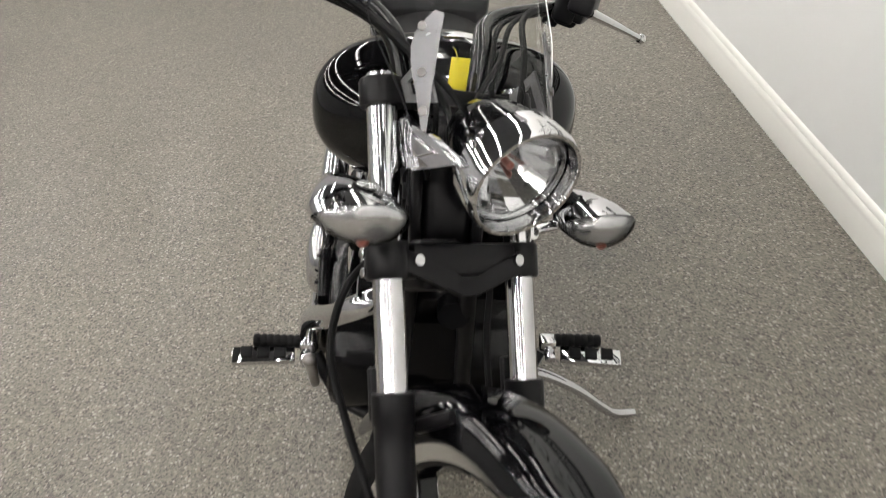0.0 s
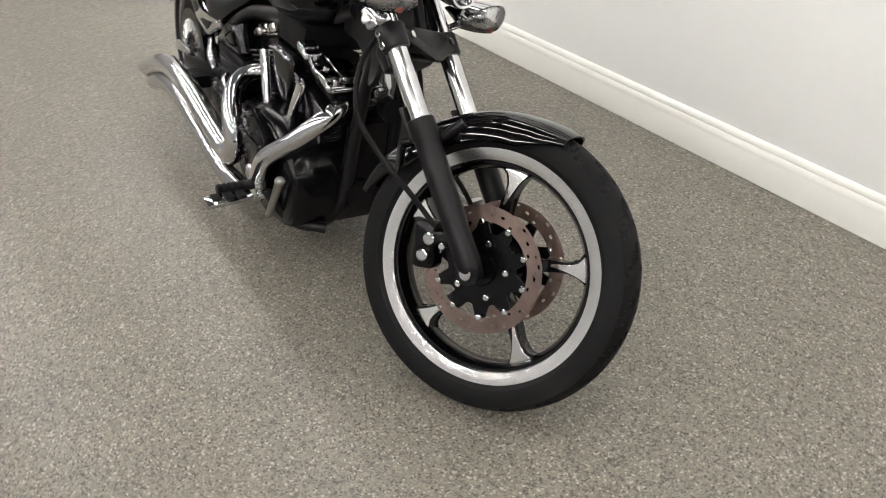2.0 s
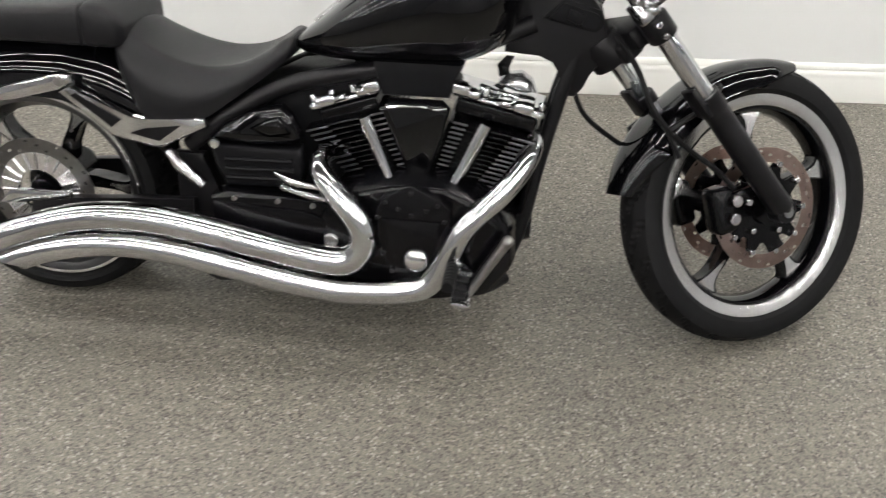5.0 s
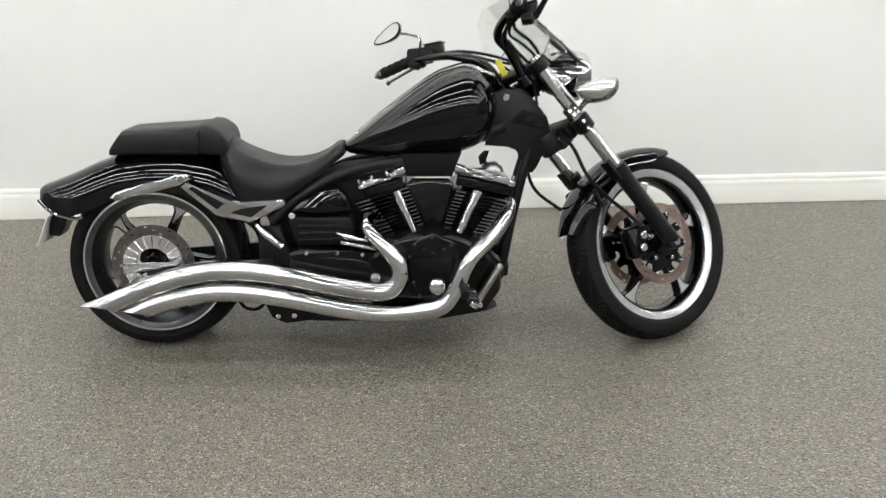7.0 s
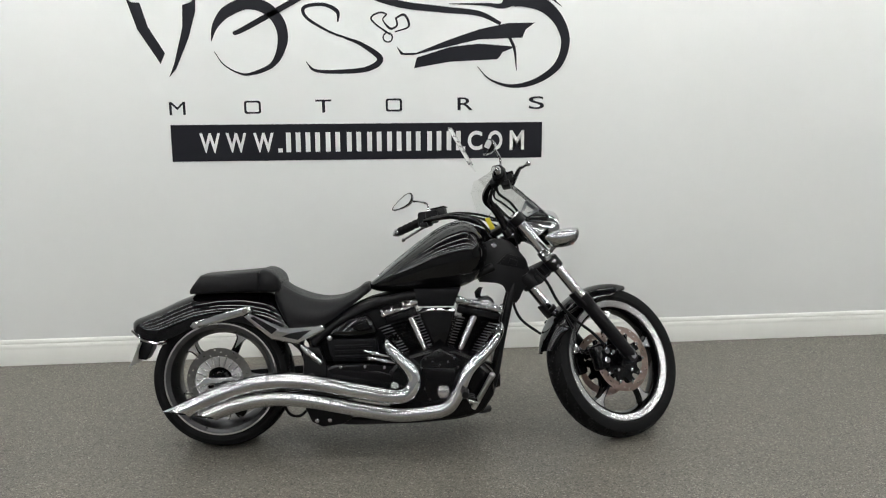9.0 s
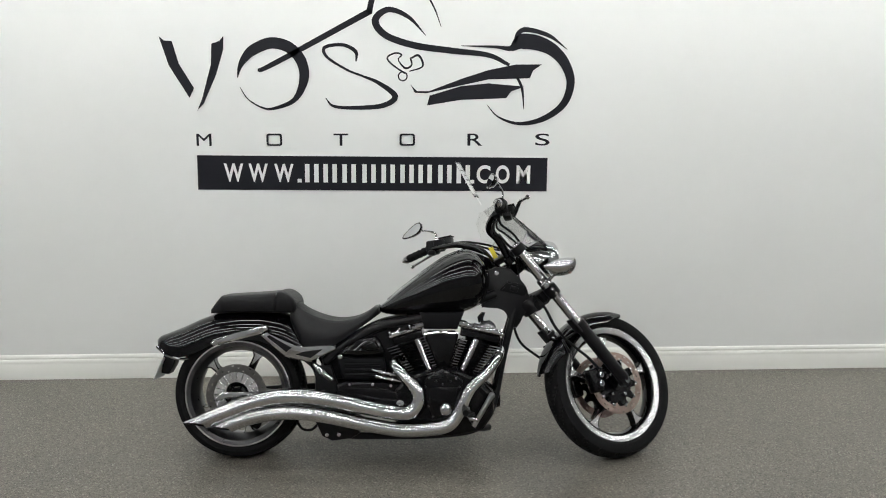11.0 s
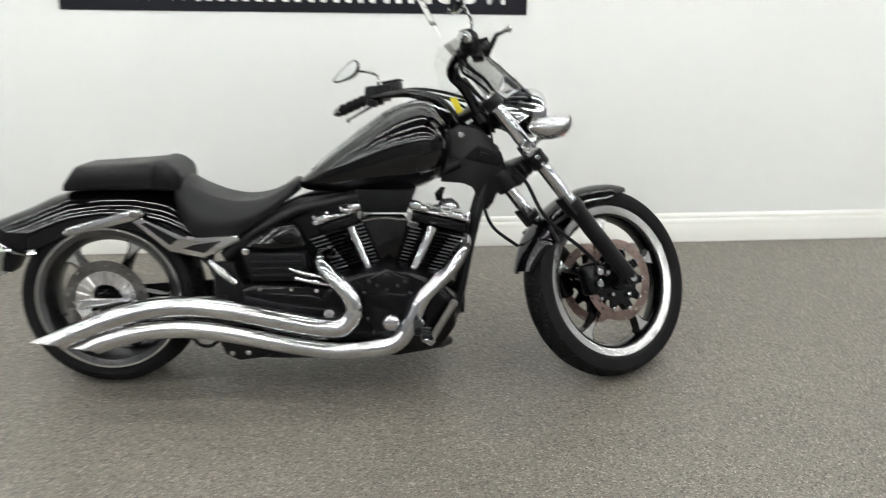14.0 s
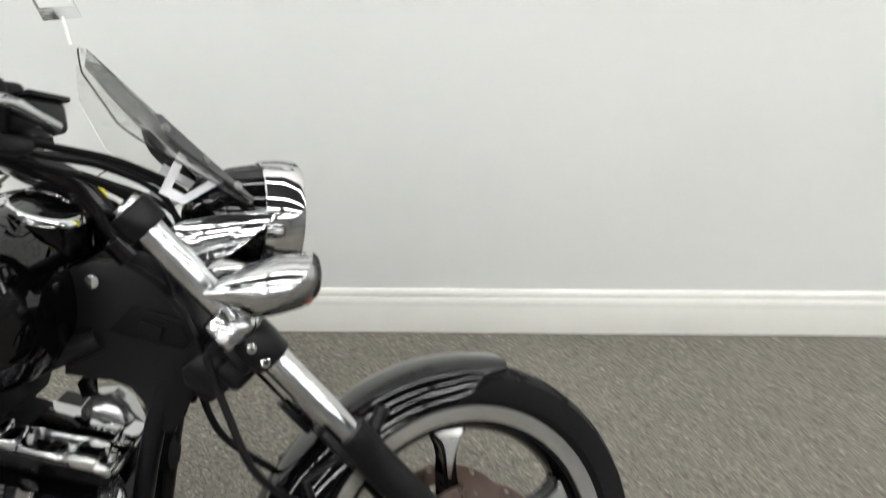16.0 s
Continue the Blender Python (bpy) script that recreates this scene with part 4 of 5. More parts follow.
bm = bmesh.new()
box(bm, (0.115, -0.125, 0.22), (0.10, 0.05, 0.055), (0, 25, 0), 0.012, 3)
cal = put("brake_caliper", bm, ENGINE, label="black rear brake caliper")
for q in [(0.09, -0.152, 0.205), (0.14, -0.152, 0.225)]:
    put("caliper_bolt", bolts([q], 0.010, 0.005), CHROME, cal)

# rear fender, seats
bm = bmesh.new()
outer, inner = [], []
FEND = [(-0.336, 0.566, 0.553, 0.028), (-0.318, 0.580, 0.527, 0.075), (-0.275, 0.596, 0.506, 0.105), (-0.205, 0.624, 0.492, 0.124), (-0.135, 0.657, 0.514, 0.130), (-0.055, 0.686, 0.553, 0.132),
        (0.05, 0.699, 0.576, 0.134), (0.15, 0.700, 0.570, 0.134), (0.25, 0.683, 0.532, 0.134), (0.33, 0.640, 0.495, 0.132), (0.385, 0.575, 0.45, 0.128), (0.40, 0.50, 0.40, 0.12)]
for f in np.linspace(0, len(FEND) - 1, 40):
    i = min(int(f), len(FEND) - 2)
    x, t, b, w = [FEND[i][k] + (FEND[i + 1][k] - FEND[i][k]) * (f - i) for k in range(4)]
    for arr, d in ((outer, 0.0), (inner, 0.005)):
        ring = []
        for k in range(21):
            s = -1 + 2 * k / 20
            y = (w - d) * (math.sin(s * math.pi / 2))
            z = t - d - (t - b - d) * abs(s) ** 2.8
            ring.append((x, y, z))
        arr.append(ring)
skin(bm, [o + i[::-1] for o, i in zip(outer, inner)])
put("rear_fender", bm, GLOSS, label="long glossy black rear fender with a ducktail")
bm = bmesh.new()
skin(bm, [egg(0, w, t, b, 24, 2.6, x) for x, w, t, b in ((-0.318, 0.05, 0.548, 0.520), (-0.29, 0.09, 0.545, 0.498), (-0.24, 0.105, 0.54, 0.482), (-0.18, 0.108, 0.53, 0.487))])
put("tail_lamp", bm, REDLENS, label="slim tail lamp under the fender edge")
for s in (-1, 1):
    bm = bmesh.new()
    tube(bm, spline([(-0.325, 0.07 * s, 0.535), (-0.27, 0.108 * s, 0.503), (-0.20, 0.122 * s, 0.486), (-0.165, 0.125 * s, 0.49)], 6), 0.006, 8)
    put("fender_trim", bm, CHROME)
bm = bmesh.new()
slab(bm, [(-0.305, 0.49), (-0.25, 0.47), (-0.262, 0.44), (-0.282, 0.405), (-0.315, 0.41)], -0.04, 0.04, 0.004)
put("plate_holder", bm, SATIN, label="black plate holder")
bm = bmesh.new()
box(bm, (-0.318, 0, 0.432), (0.004, 0.17, 0.105), (0, 22, 0), 0.0015)
plate = put("number_plate", bm, PAPER, label="pale rear number plate")
bm = bmesh.new()
for k in range(6):
    box(bm, (-0.3215, -0.055 + 0.022 * k, 0.432), (0.002, 0.013, 0.045), (0, 22, 0))
put("plate_bar", bm, BAR, plate)


def loft(table, power=2.4, n=32, peak=0.0):
    """A body along x from rows of x, half width, top, bottom."""
    bm = bmesh.new()
    pts = spline([Vector((a, b, c)) for a, b, c, d in table], 5)
    low = spline([Vector((a, b, d)) for a, b, c, d in table], 5)
    rings = [egg(0, max(p.y, 0.003), p.z, q.z, n, power, p.x) for p, q in zip(pts, low)]
    if peak:
        crown = [egg(0, max(p.y, 0.003), p.z, q.z, n, peak, p.x) for p, q in zip(pts, low)]
        rings = [[c if c[2] > (p.z + q.z) / 2 else o for c, o in zip(r, s)] for r, s, p, q in zip(crown, rings, pts, low)]
    skin(bm, rings)
    return bm


put("passenger_seat", loft([(-0.078, 0.075, 0.698, 0.688), (-0.068, 0.105, 0.712, 0.686), (-0.030, 0.120, 0.762, 0.686), (-0.012, 0.124, 0.768, 0.687), (0.06, 0.130, 0.773, 0.690), (0.15, 0.136, 0.779, 0.690), (0.212, 0.138, 0.784, 0.690), (0.222, 0.134, 0.780, 0.692), (0.232, 0.140, 0.790, 0.690), (0.262, 0.140, 0.786, 0.690), (0.295, 0.130, 0.764, 0.69), (0.310, 0.105, 0.738, 0.695)], 6.5), LEATHER, label="black vinyl passenger seat pad")


def saddle(x, w, top, edge, low, n=25):
    """Half-pipe section of the rider's seat: dished top, rolled edge, skirt."""
    ring = []
    for k in range(n):
        s = -1 + 2 * k / (n - 1)
        a = abs(s)
        if a < 0.6:
            y, z = w * 0.66 * s / 0.6, top + (edge - top) * (a / 0.6) ** 2
        else:
            f = (a - 0.6) / 0.4
            y, z = math.copysign(w * (0.66 + 0.34 * math.sin(min(1, f * 1.5) * math.pi / 2) - 0.1 * max(0, f - 0.66)), s), edge - (edge - low) * f ** 1.25
        ring.append((x, y, z))
    return ring + [(x, w * 0.5, low), (x, -w * 0.5, low)]


bm = bmesh.new()
SEAT = [(0.285, 0.115, 0.745, 0.725, 0.66), (0.312, 0.138, 0.733, 0.717, 0.605), (0.352, 0.154, 0.702, 0.694, 0.548), (0.42, 0.163, 0.668, 0.668, 0.536), (0.49, 0.160, 0.653, 0.657, 0.556), (0.56, 0.145, 0.660, 0.666, 0.602), (0.615, 0.122, 0.685, 0.690, 0.640), (0.652, 0.104, 0.714, 0.716, 0.668), (0.672, 0.088, 0.724, 0.718, 0.682), (0.680, 0.068, 0.717, 0.710, 0.688)]
a = spline([Vector(r[:3]) for r in SEAT], 5)
b = spline([Vector((r[0], r[3], r[4])) for r in SEAT], 5)
skin(bm, [saddle(p.x, p.y, p.z, q.y, q.z) for p, q in zip(a, b)])
put("rider_seat", bm, LEATHER, label="dished black vinyl rider seat", angle=60)

# tank
tank = put("fuel_tank", loft([(0.674, 0.045, 0.716, 0.694), (0.71, 0.083, 0.745, 0.682), (0.79, 0.138, 0.812, 0.676), (0.885, 0.174, 0.884, 0.680), (0.975, 0.204, 0.944, 0.684), (1.045, 0.224, 0.970, 0.690), (1.09, 0.225, 0.972, 0.704), (1.128, 0.206, 0.950, 0.726), (1.155, 0.165, 0.915, 0.758), (1.172, 0.098, 0.88, 0.805), (1.176, 0.02, 0.85, 0.835)], 2.2, 72, 2.7), GLOSS, label="long glossy black teardrop fuel tank")
bm = bmesh.new()
cap_n = Vector((-0.30, -0.62, 0.72)).normalized()
lathe(bm, [(-0.014, 0.030), (-0.002, 0.034), (0.006, 0.033), (0.012, 0.026), (0.014, 0.008)], 28, (1.010, -0.118, 0.890), cap_n)
put("fuel_cap", bm, CHROME, tank, "chrome fuel cap")
bm = bmesh.new()
rings = []
for p in spline([Vector((0.71, 0.006, 0.745)), Vector((0.79, 0.020, 0.812)), Vector((0.885, 0.034, 0.884)), Vector((0.975, 0.046, 0.944)), Vector((1.045, 0.052, 0.970)), Vector((1.075, 0.050, 0.973))], 6):
    rings.append([(p.x, y * p.y, p.z + 0.007 - 0.007 * y * y) for y in np.linspace(-1, 1, 11)] + [(p.x, p.y, p.z - 0.02), (p.x, -p.y, p.z - 0.02)])
skin(bm, rings)
put("tank_strip", bm, CHROME, tank, "narrow chrome strip along the tank top")
dial_n = Vector((0.30, 0, 0.95)).normalized()
bm = bmesh.new()
lathe(bm, [(-0.03, 0.062), (0.0, 0.064), (0.010, 0.062), (0.017, 0.054), (0.018, 0.050), (0.010, 0.049)], 40, (1.112, 0, 0.947), dial_n)
dial = put("instrument", bm, CHROME, label="round instrument with a chrome rim on the tank")
bm = bmesh.new()
lathe(bm, [(0.0105, 0.002), (0.0105, 0.049), (0.0125, 0.049), (0.0125, 0.002)], 32, (1.112, 0, 0.947), dial_n)
put("dial_face", bm, GLOSS, dial)
bm = bmesh.new()
rings = []
for k in range(9):
    a = radians(-80 + 20 * k)
    rings.append([Vector((1.112 + r * math.cos(a) * 0.9, r * math.sin(a), 0.947 + h - 0.30 * r * math.cos(a))) for r, h in ((0.064, 0.010), (0.071, 0.012), (0.071, -0.03), (0.064, -0.03))])
skin(bm, rings)
put("dial_hood", bm, ENGINE, dial)

# chrome side struts of the rear fender
for s in (-1, 1):
    bm = bmesh.new()
    slab(bm, [(-0.064, 0.560), (-0.046, 0.578), (0.05, 0.606), (0.165, 0.641), (0.194, 0.638), (0.198, 0.618), (0.165, 0.604), (0.05, 0.574), (-0.012, 0.554), (-0.048, 0.550)], 0.138 * s, 0.164 * s, 0.011, 4)
    strut = put("fender_strut", bm, CHROME, label="arrow-shaped chrome fender strut")
    for q in ((-0.036, 0.161 * s, 0.564), (0.168, 0.161 * s, 0.622)):
        put("strut_bolt", bolts([q], 0.0115, 0.004), DARKSTEEL, strut)
    bm = bmesh.new()
    slab(bm, [(0.158, 0.598), (0.192, 0.616), (0.318, 0.542), (0.345, 0.538), (0.470, 0.560), (0.492, 0.556), (0.497, 0.536), (0.390, 0.482), (0.372, 0.478), (0.272, 0.500)], 0.140 * s, 0.161 * s, 0.008, 3)
    put("strut_arm", bm, CHROME, strut)
    bm = bmesh.new()
    slab(bm, [(0.190, 0.592), (0.202, 0.598), (0.300, 0.543), (0.276, 0.524)], 0.1605 * s, 0.1635 * s)
    slab(bm, [(0.318, 0.513), (0.352, 0.526), (0.438, 0.538), (0.384, 0.498)], 0.1605 * s, 0.1635 * s)
    put("strut_inset", bm, SATIN, strut)
    bm = bmesh.new()
    tube(bm, spline([(0.397, 0.15 * s, 0.470), (0.435, 0.165 * s, 0.437), (0.482, 0.17 * s, 0.402)], 4), [0.010, 0.017, 0.012], 12)
    put("foot_rest_link", bm, CHROME, strut)

# engine
def along(p, q, f):
    return Vector(p) + (Vector(q) - Vector(p)) * f


bm = bmesh.new()
rings = []
for y, k in ((-0.205, 0.90), (-0.195, 0.96), (-0.15, 1.0), (0.15, 1.0), (0.195, 0.96), (0.205, 0.90)):
    cx, cz = 0.96, 0.30
    out = [(0.735, 0.245), (0.745, 0.37), (0.80, 0.43), (0.92, 0.46), (1.04, 0.46), (1.13, 0.42), (1.19, 0.36), (1.195, 0.26), (1.145, 0.185), (1.0, 0.158), (0.80, 0.165)]
    rings.append([(cx + (x - cx) * k, y, cz + (z - cz) * k) for x, z in out])
skin(bm, rings)
bmesh.ops.bevel(bm, geom=list(bm.edges), offset=0.006, segments=2, affect="EDGES")
crank = put("crankcase", bm, ENGINE, label="black engine crankcase")
bm = bmesh.new()
slab(bm, [(0.885, 0.41), (0.905, 0.432), (0.965, 0.465), (1.03, 0.432), (1.052, 0.41), (1.05, 0.34), (1.030, 0.262), (1.0, 0.235), (0.945, 0.235), (0.912, 0.262), (0.892, 0.34)], -0.205, -0.232, 0.008)
slab(bm, [(0.902, 0.384), (1.032, 0.384), (1.022, 0.32), (1.004, 0.262), (0.938, 0.262), (0.915, 0.32)], -0.232, -0.238, 0.004)
put("cam_cover", bm, ENGINE, crank, "black timing cover with screws")
for q in [(0.893, -0.234, 0.385), (0.91, -0.234, 0.422), (0.938, -0.234, 0.408), (0.966, -0.234, 0.447), (0.966, -0.234, 0.395), (1.0, -0.234, 0.408), (1.024, -0.234, 0.422), (1.04, -0.234, 0.385), (0.905, -0.234, 0.30), (0.925, -0.234, 0.255), (1.03, -0.234, 0.29)]:
    put("cover_screw", bolts([q], 0.0045, 0.004), SATIN, crank)
bm = bmesh.new()
lathe(bm, [(0.016, 0.029), (0.0, 0.030), (-0.012, 0.0285), (-0.020, 0.021), (-0.023, 0.006)], 32, (0.980, -0.230, 0.287))
put("chrome_cap", bm, CHROME, crank, "round domed chrome cap")
for s in (-1, 1):
    bm = bmesh.new()
    slab(bm, [(0.50, 0.385), (0.54, 0.40), (0.70, 0.395), (0.88, 0.385), (0.90, 0.30), (0.86, 0.255), (0.60, 0.262), (0.50, 0.30)], 0.12 * s, 0.195 * s, 0.016, 3)
    slab(bm, [(0.545, 0.375), (0.72, 0.37), (0.79, 0.345), (0.78, 0.30), (0.56, 0.31)], 0.195 * s, 0.203 * s, 0.004)
    gear = put("gearbox_cover", bm, ENGINE, label="black gearbox cover")
    for q in [(0.56, 0.199 * s, 0.388), (0.66, 0.199 * s, 0.388), (0.74, 0.199 * s, 0.383), (0.60, 0.199 * s, 0.275), (0.70, 0.199 * s, 0.272), (0.82, 0.199 * s, 0.268)]:
        put("cover_screw", bolts([q], 0.0055, 0.004), DARKSTEEL, gear)
    put("drain_plug", bolts([(0.781, 0.206 * s, 0.308)], 0.016, 0.005), POLISH, gear)
    bm = bmesh.new()
    slab(bm, [(0.50, 0.50), (0.512, 0.44), (0.53, 0.40), (0.70, 0.405), (0.715, 0.45), (0.705, 0.50)], 0.11 * s, 0.165 * s, 0.012, 3)
    for z in (0.425, 0.447, 0.469):
        tube(bm, [(0.535, 0.166 * s, z), (0.69, 0.166 * s, z + 0.003)], 0.006, 8)
    put("battery_cover", bm, PLASTIC, label="ribbed black plastic cover")
    bm = bmesh.new()
    slab(bm, [(0.500, 0.512), (0.535, 0.552), (0.60, 0.580), (0.668, 0.598), (0.690, 0.575), (0.712, 0.525), (0.695, 0.508), (0.59, 0.500)], 0.115 * s, 0.172 * s, 0.026, 5)
    slab(bm, [(0.600, 0.548), (0.645, 0.572), (0.668, 0.578), (0.69, 0.54), (0.64, 0.53)], 0.168 * s, 0.178 * s, 0.009, 3)
    put("side_cover", bm, GLOSS, label="glossy black side cover")
    put("cover_bolt", bolts([(0.515, 0.17 * s, 0.505)], 0.011, 0.005), POLISH)
HEADS = ((0.902, 0.40, 0.794, 0.592, 1, 18.0, (0.800, 0.612), 0.160, 0.10), (1.045, 0.40, 1.140, 0.588, -1, -12.0, (1.138, 0.622), 0.205, 0.03))
for bx, bz, hx, hz, sgn, lie, (cx, cz), long, far in HEADS:
    base, head = Vector((bx, 0, bz)), Vector((hx, 0, hz))
    d = (head - base).normalized()
    tilt = -lie * 0.9
    bm = bmesh.new()
    tube(bm, [base, head], 0.062, 28)
    cyl = put("cylinder", bm, ENGINE, label="black air-cooled cylinder with bright-edged fins")
    for k in range(13):
        bm = bmesh.new()
        w = 0.142 + 0.0045 * k
        box(bm, along(base, head, 0.12 + 0.062 * k), (w, 0.21 + 0.006 * k, 0.0042), (0, tilt, 0), 0.0015, 1)
        put("fin", bm, ENGINE, cyl)
    ax = Vector((math.cos(radians(lie)), 0, math.sin(radians(lie))))
    up = Vector((-ax.z, 0, ax.x))
    mid = Vector((cx, 0, cz))

    def block(name, u, y0, y1, v, size, material, bevel, parent, label="", lean=0.0):
        b = bmesh.new()
        box(b, mid + ax * u + up * v + Vector((0, (y0 + y1) / 2, 0)), (size[0], y1 - y0, size[1]), (lean, -lie, 0), bevel, 3)
        return put(name, b, material, parent, label)

    block("cylinder_head", 0, -0.118, far, -0.030, (long - 0.025, 0.034), ENGINE, 0.006, cyl, "black cast cylinder head")
    cover = block("rocker_cover", 0, -0.126, far - 0.02, -0.003, (long, 0.013), CHROME, 0.006, cyl, "low chrome rocker cover with raised bosses")
    block("cover_top", 0.012, -0.088, far - 0.06, 0.009, (long * 0.62, 0.014), CHROME, 0.006, cover)
    for f, w, h, v in ((-0.42, 0.040, 0.028, 0.010), (-0.28, 0.030, 0.022, 0.006), (0.05, 0.036, 0.014, 0.004), (0.26, 0.046, 0.026, 0.004), (0.40, 0.034, 0.020, 0.0)):
        block("cover_boss", f * long * -sgn, -0.136, -0.088, v, (w, h), CHROME, 0.0085, cover)
    for f in (-0.44, -0.16, 0.15, 0.44):
        bm = bmesh.new()
        lathe(bm, [(-0.006, 0.0075), (0.008, 0.0075), (0.011, 0.006), (0.012, 0.003)], 12, mid + ax * f * long + up * 0.012 + Vector((0, -0.112, 0)), up)
        put("rocker_bolt", bm, CHROME, cyl)
    bm = bmesh.new()
    foot = Vector((0.978 - 0.058 * sgn, -0.165, 0.414))
    topp = Vector((0.982 - 0.132 * sgn, -0.148, 0.582))
    tube(bm, [foot, along(foot, topp, 0.08), along(foot, topp, 0.1), topp], [0.0175, 0.0175, 0.0125, 0.0150], 16)
    put("pushrod_tube", bm, CHROME, cyl, "chrome pushrod tube")
    for k in range(13):
        w = 0.142 + 0.0045 * k
        for e in (-1, 1):
            q = along(base, head, 0.12 + 0.062 * k) + ax * e * w * 0.36 + Vector((0, -0.1055 - 0.003 * k, 0))
            bm = bmesh.new()
            box(bm, q, (w * (0.26 if e == -sgn else 0.16), 0.0035, 0.0044), (0, tilt, 0), 0.0012, 1)
            put("fin_edge", bm, FINEDGE, cyl, "bright machined fin edge")
bm = bmesh.new()
slab(bm, [(0.882, 0.600), (0.900, 0.618), (1.018, 0.618), (1.034, 0.600), (0.992, 0.440), (0.948, 0.440)], -0.10, -0.146, 0.012, 3)
intake = put("intake_cover", bm, GLOSS, label="tapered glossy black cover between the cylinders")
bm = bmesh.new()
tube(bm, spline([(0.885, -0.146, 0.602), (0.925, -0.149, 0.611), (0.97, -0.149, 0.613), (1.003, -0.149, 0.608), (1.028, -0.146, 0.610)], 4), 0.0045, 8)
put("trim_strip", bm, CHROME, intake, "thin chrome trim")
bm = bmesh.new()
slab(bm, [(0.86, 0.70), (0.88, 0.622), (1.03, 0.622), (1.06, 0.70)], -0.12, 0.10, 0.012)
put("intake_box", bm, PLASTIC)
# Dark block added to fill the see-through gap beside the rear cylinder.
bm = bmesh.new()
slab(bm, [(0.44, 0.40), (0.42, 0.50), (0.50, 0.56), (0.66, 0.64), (0.80, 0.66), (0.86, 0.62), (0.80, 0.50), (0.78, 0.38)], -0.095, 0.095, 0.012)
put("gap_filler", bm, PLASTIC)
put("horn", bolts([(1.245, 0.03, 0.54)], 0.03, 0.018, (1, 0, 0)), PLASTIC)
bm = bmesh.new()
slab(bm, [(1.216, 0.50), (1.236, 0.50), (1.212, 0.34), (1.190, 0.34)], -0.075, 0.075, 0.008)
put("oil_cooler", bm, ENGINE, label="black oil cooler between the frame tubes")
bm = bmesh.new()
lathe(bm, [(-0.06, 0.02), (-0.06, 0.035), (-0.045, 0.04), (0.02, 0.04)], 24, (1.165, -0.03, 0.30), (-1, 0, 0))
put("oil_filter", bm, ENGINE)
bm = bmesh.new()
slab(bm, [(1.122, 0.605), (1.128, 0.632), (1.148, 0.650), (1.180, 0.654), (1.204, 0.636), (1.226, 0.582), (1.215, 0.545), (1.15, 0.550)], -0.015, 0.055, 0.026, 5)
horn_cover = put("horn_cover", bm, SILVER, label="rounded silver horn cover on a bracket")
bm = bmesh.new()
slab(bm, [(1.128, 0.640), (1.122, 0.668), (1.142, 0.690), (1.160, 0.688), (1.146, 0.664), (1.152, 0.648)], 0.008, 0.022, 0.004)
put("horn_bracket", bm, ENGINE, horn_cover, "black bracket")
for q in [(1.203, -0.016, 0.582), (1.155, -0.016, 0.595)]:
    put("cover_bolt", bolts([q], 0.008, 0.004), DARKSTEEL, horn_cover)
bm = bmesh.new()
tube(bm, spline([(0.66, -0.19, 0.452), (0.70, -0.215, 0.445), (0.76, -0.205, 0.43)], 4), [0.007, 0.009, 0.006], 10)
tube(bm, spline([(0.675, -0.20, 0.425), (0.74, -0.215, 0.415), (0.80, -0.20, 0.40)], 4), [0.009, 0.008, 0.006], 10)
put("brake_linkage", bm, CHROME, label="chrome linkage rods")

bm = bmesh.new()
tube(bm, spline([(0.312, -0.10, 0.225), (0.318, -0.10, 0.200), (0.340, -0.10, 0.172), (0.379, -0.10, 0.169), (0.412, -0.10, 0.200), (0.420, -0.10, 0.225)], 5), 0.006, 8)
put("breather_hose", bm, RUBBER)

# exhausts
def exhaust(path, radii):
    pts = spline(path, 7)
    line = list(pts)
    for _ in range(10):
        line = [line[0]] + [(a + b * 2 + c) / 4 for a, b, c in zip(line, line[1:], line[2:])] + [line[-1]]
    rs = np.interp(np.linspace(0, 1, len(line)), [p for p, _ in radii], [r for _, r in radii])
    bm = bmesh.new()
    vs = tube(bm, line, rs, 40, caps=False)
    d = (line[-1] - line[-2]).normalized()
    for v in vs[-1]:
        rel = v.co - line[-1]
        v.co += d * (0.030 + 1.7 * rel.z + 0.7 * rel.y)
    pipe = put("exhaust_pipe", bm, CHROME, label="sweeping slash-cut chrome exhaust pipe")
    bm = bmesh.new()
    vs = tube(bm, line[-8:], [r * 0.94 for r in rs[-8:]], 28, caps=False)
    for v in vs[-1]:
        rel = v.co - line[-1]
        v.co += d * (0.030 + 1.7 * rel.z + 0.7 * rel.y)
    bm.faces.new(vs[0])
    put("pipe_bore", bm, PLASTIC, pipe, "dark bore of the pipe")
    return pipe


exhaust([(0.80, -0.10, 0.490), (0.762, -0.135, 0.492), (0.752, -0.180, 0.474), (0.790, -0.222, 0.440), (0.836, -0.241, 0.396), (0.860, -0.243, 0.360), (0.862, -0.243, 0.320), (0.838, -0.243, 0.284), (0.795, -0.243, 0.271), (0.683, -0.243, 0.288), (0.566, -0.243, 0.312), (0.450, -0.243, 0.334), (0.334, -0.243, 0.345), (0.218, -0.243, 0.336), (0.102, -0.243, 0.303), (-0.008, -0.243, 0.259), (-0.070, -0.243, 0.231)],
        [(0, 0.020), (0.12, 0.0245), (0.3, 0.030), (0.45, 0.033), (1.0, 0.0335)])
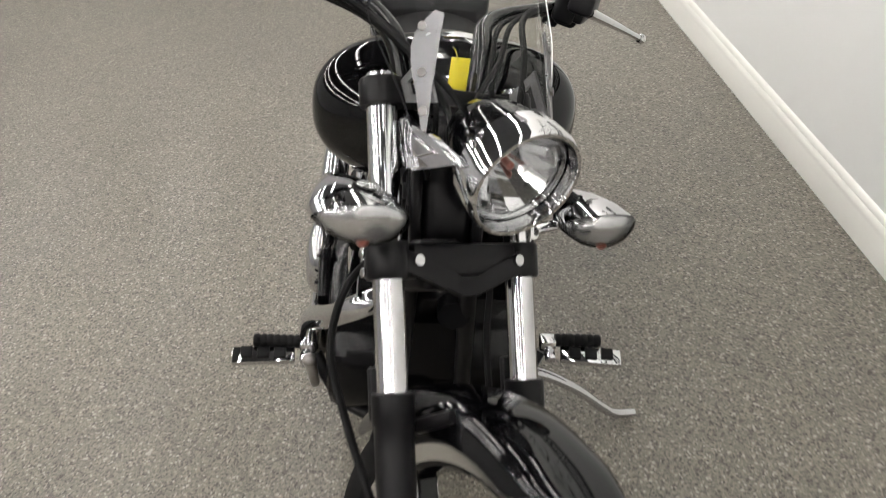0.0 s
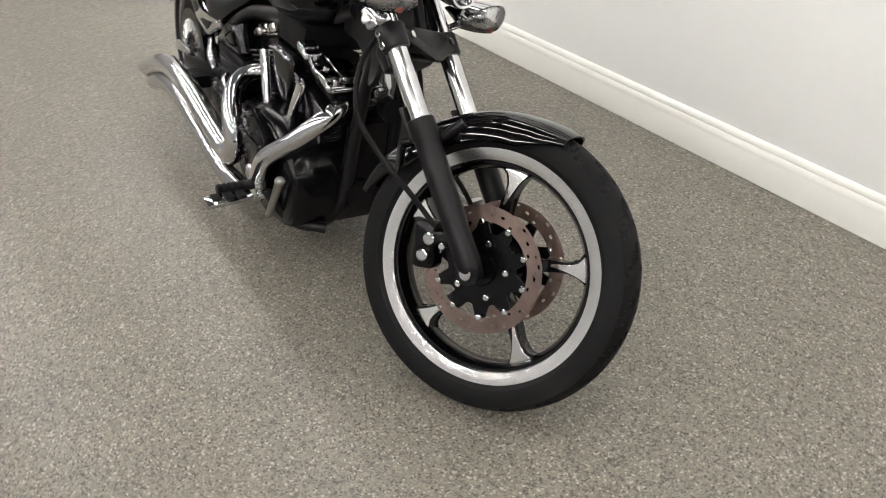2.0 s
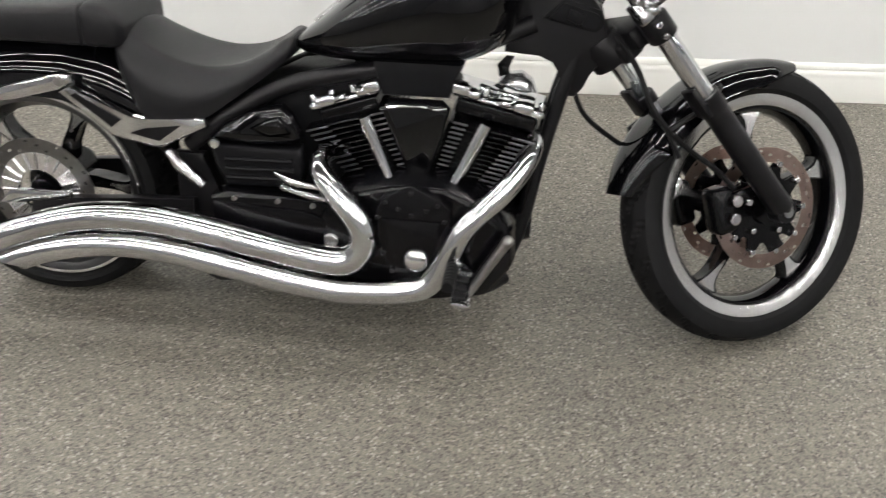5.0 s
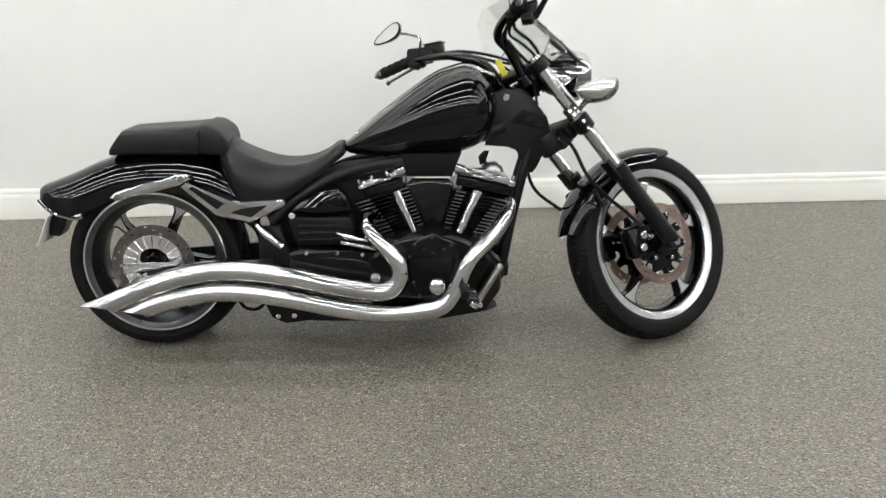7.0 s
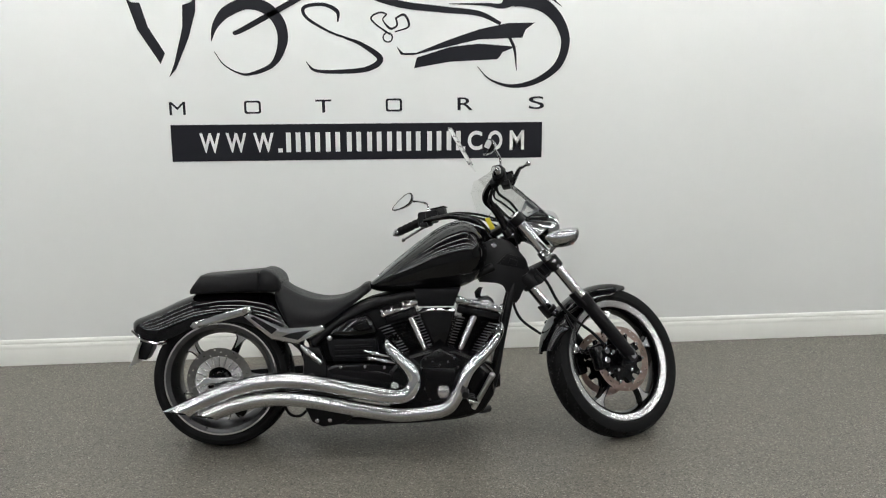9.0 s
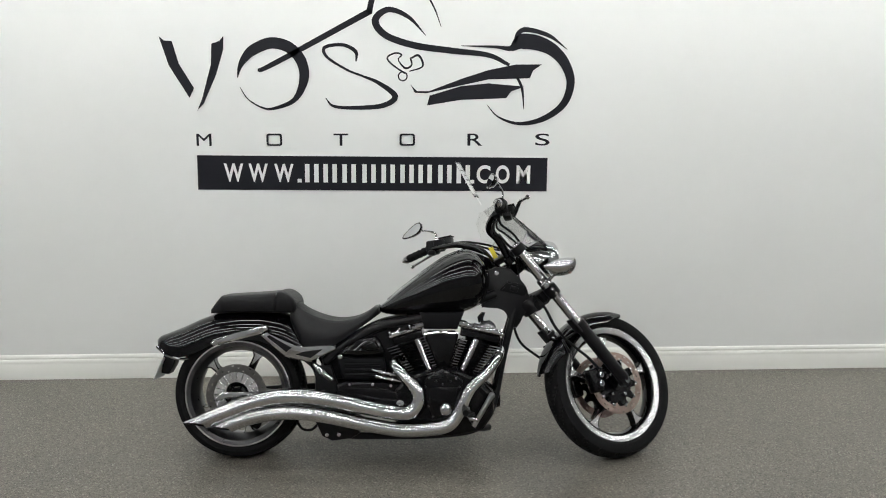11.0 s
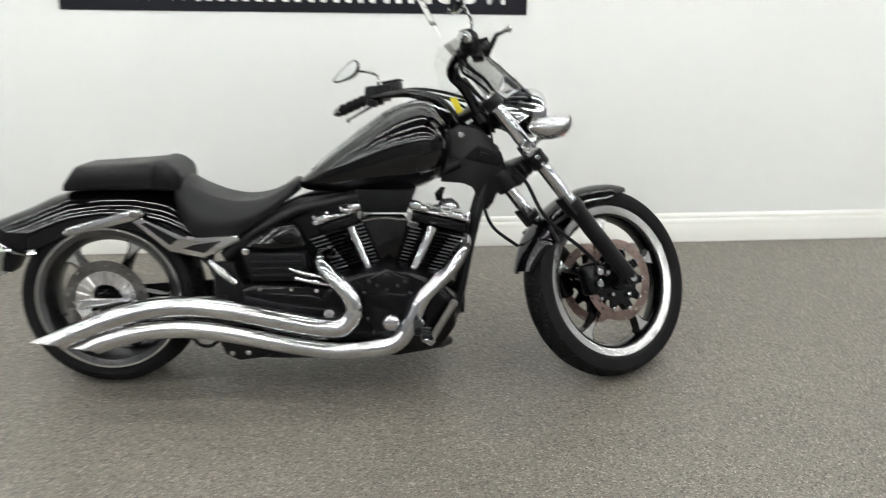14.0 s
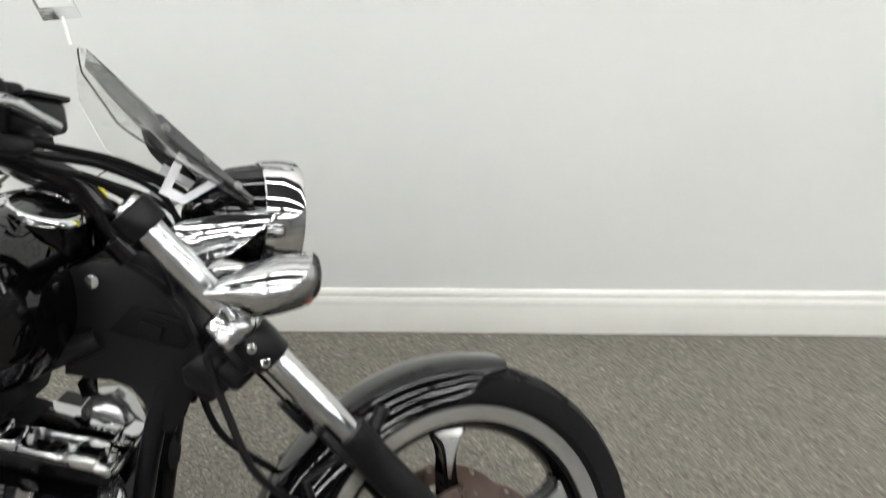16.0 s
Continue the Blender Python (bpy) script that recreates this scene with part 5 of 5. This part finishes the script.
exhaust([(1.175, -0.06, 0.555), (1.215, -0.10, 0.540), (1.208, -0.145, 0.508), (1.170, -0.185, 0.456), (1.128, -0.212, 0.417), (1.089, -0.234, 0.382), (1.068, -0.241, 0.348), (1.047, -0.243, 0.296), (1.023, -0.243, 0.250), (0.986, -0.243, 0.217), (0.916, -0.243, 0.205), (0.840, -0.243, 0.200), (0.793, -0.243, 0.199), (0.683, -0.243, 0.215), (0.567, -0.243, 0.238), (0.450, -0.243, 0.261), (0.334, -0.243, 0.274), (0.218, -0.243, 0.268), (0.102, -0.243, 0.240), (0.038, -0.243, 0.214)],
        [(0, 0.022), (0.10, 0.0245), (0.42, 0.027), (0.5, 0.030), (1.0, 0.032)])
bm = bmesh.new()
slab(bm, [(0.20, 0.31), (0.34, 0.33), (0.34, 0.29), (0.22, 0.27)], -0.14, -0.205, 0.005)
put("exhaust_hanger", bm, SATIN)

# foot controls and stand
for s, px, pz, dx in ((-1, 1.064, 0.292, 0.026), (1, 1.048, 0.302, 0.030)):
    bm = bmesh.new()
    tube(bm, spline([(1.17, 0.10 * s, 0.185), (px + 0.06, 0.18 * s, 0.20), (px + 0.012, 0.235 * s, pz - 0.016)], 5), [0.016, 0.014, 0.014], 10)
    rest = put("foot_peg", bm, SATIN, label="black foot peg with a ribbed rubber sleeve")
    bm = bmesh.new()
    box(bm, (px + 0.004, 0.250 * s, pz), (0.032, 0.035, 0.026), (0, 0, 0), 0.005)
    put("peg_joint", bm, CHROME, rest)
    bm = bmesh.new()
    tube(bm, [(px, y * s, pz + 0.004) for y in np.linspace(0.266, 0.362, 22)], [0.0125 + (0.002 if k % 3 else 0) for k in range(22)], 12)
    put("peg_rubber", bm, RUBBER, rest)
    bm = bmesh.new()
    box(bm, (px + dx, 0.340 * s, pz - 0.014), (0.040, 0.128, 0.014), (0, 12, -5 * s), 0.004)
    box(bm, (px + dx * 0.6, 0.255 * s, pz - 0.016), (0.05, 0.022, 0.016), (0, 0, 0), 0.005)
    pedal = put("pedal", bm, CHROME, label="chrome foot pedal with black rubber inserts")
    for k in range(3):
        bm = bmesh.new()
        box(bm, (px + dx, (0.306 + 0.034 * k) * s, pz - 0.005), (0.028, 0.025, 0.008), (0, 12, -5 * s), 0.003)
        put("pedal_rubber", bm, RUBBER, pedal)
bm = bmesh.new()
tube(bm, [(1.10, -0.235, 0.215), (1.175, -0.235, 0.345)], [0.010, 0.012], 12)
ball(bm, (1.178, -0.235, 0.35), 0.014)
put("brake_rod", bm, DARKSTEEL, label="dull brake rod with a ball end")
bm = bmesh.new()
tube(bm, spline([(1.09, 0.12, 0.245), (1.088, 0.22, 0.250), (1.085, 0.31, 0.208), (1.082, 0.385, 0.148), (1.080, 0.42, 0.126), (1.072, 0.465, 0.121)], 6), [0.014, 0.012, 0.011, 0.011, 0.010, 0.009], 12)
put("side_stand", bm, CHROME, label="long curved chrome side stand touching the floor")

# tags hung on the bars
key_tag = tagged(new("key_tag"), "yellow card key tag hanging below the bars", "key tag")
key_tag.matrix_world = bike.matrix_world.copy()
bm = bmesh.new()
box(bm, (1.194, 0.012, 0.939), (0.003, 0.034, 0.056), (12, -25, -40), 0.001)
part("card", bm, YELLOW, key_tag, scale=UNIT)
bm = bmesh.new()
box(bm, (1.149, -0.030, 0.895), (0.003, 0.022, 0.030), (40, -50, 10), 0.001)
part("small_card", bm, YELLOW, key_tag, scale=UNIT)
bm = bmesh.new()
tube(bm, spline([(1.185, 0.010, 0.962), (1.20, 0.004, 0.985), (1.218, -0.002, 0.995)], 4), 0.0012, 6)
part("cord", bm, CHROME, key_tag, scale=UNIT)
price = tagged(new("price_tag"), "white paper price tag in a clear sleeve standing above the windscreen", "price tag")
price.matrix_world = bike.matrix_world.copy()
PT = pose(1.072, 0.130, 1.285, 0, -30, -19)
bm = bmesh.new()
box(bm, (0, 0, 0.0), (0.0012, 0.066, 0.165))
bmesh.ops.transform(bm, matrix=PT, verts=bm.verts)
part("paper", bm, PAPER, price, scale=UNIT)
bm = bmesh.new()
for k, w in enumerate((0.05, 0.03, 0.045, 0.035)):
    box(bm, (0.0012, 0.008 * (k % 2), 0.045 - 0.026 * k), (0.0008, w, 0.007))
bmesh.ops.transform(bm, matrix=PT, verts=bm.verts)
part("print_bar", bm, BAR, price, scale=UNIT)
bm = bmesh.new()
box(bm, (0, 0, -0.005), (0.003, 0.074, 0.195), bevel=0.001)
bmesh.ops.transform(bm, matrix=PT, verts=bm.verts)
part("sleeve", bm, SLEEVE, price, "clear plastic sleeve", scale=UNIT)
bm = bmesh.new()
tube(bm, [PT @ Vector((0, 0, -0.10)), Vector((1.140, 0.088, 1.160))], 0.003, 6)
part("tie", bm, PAPER, price, scale=UNIT)
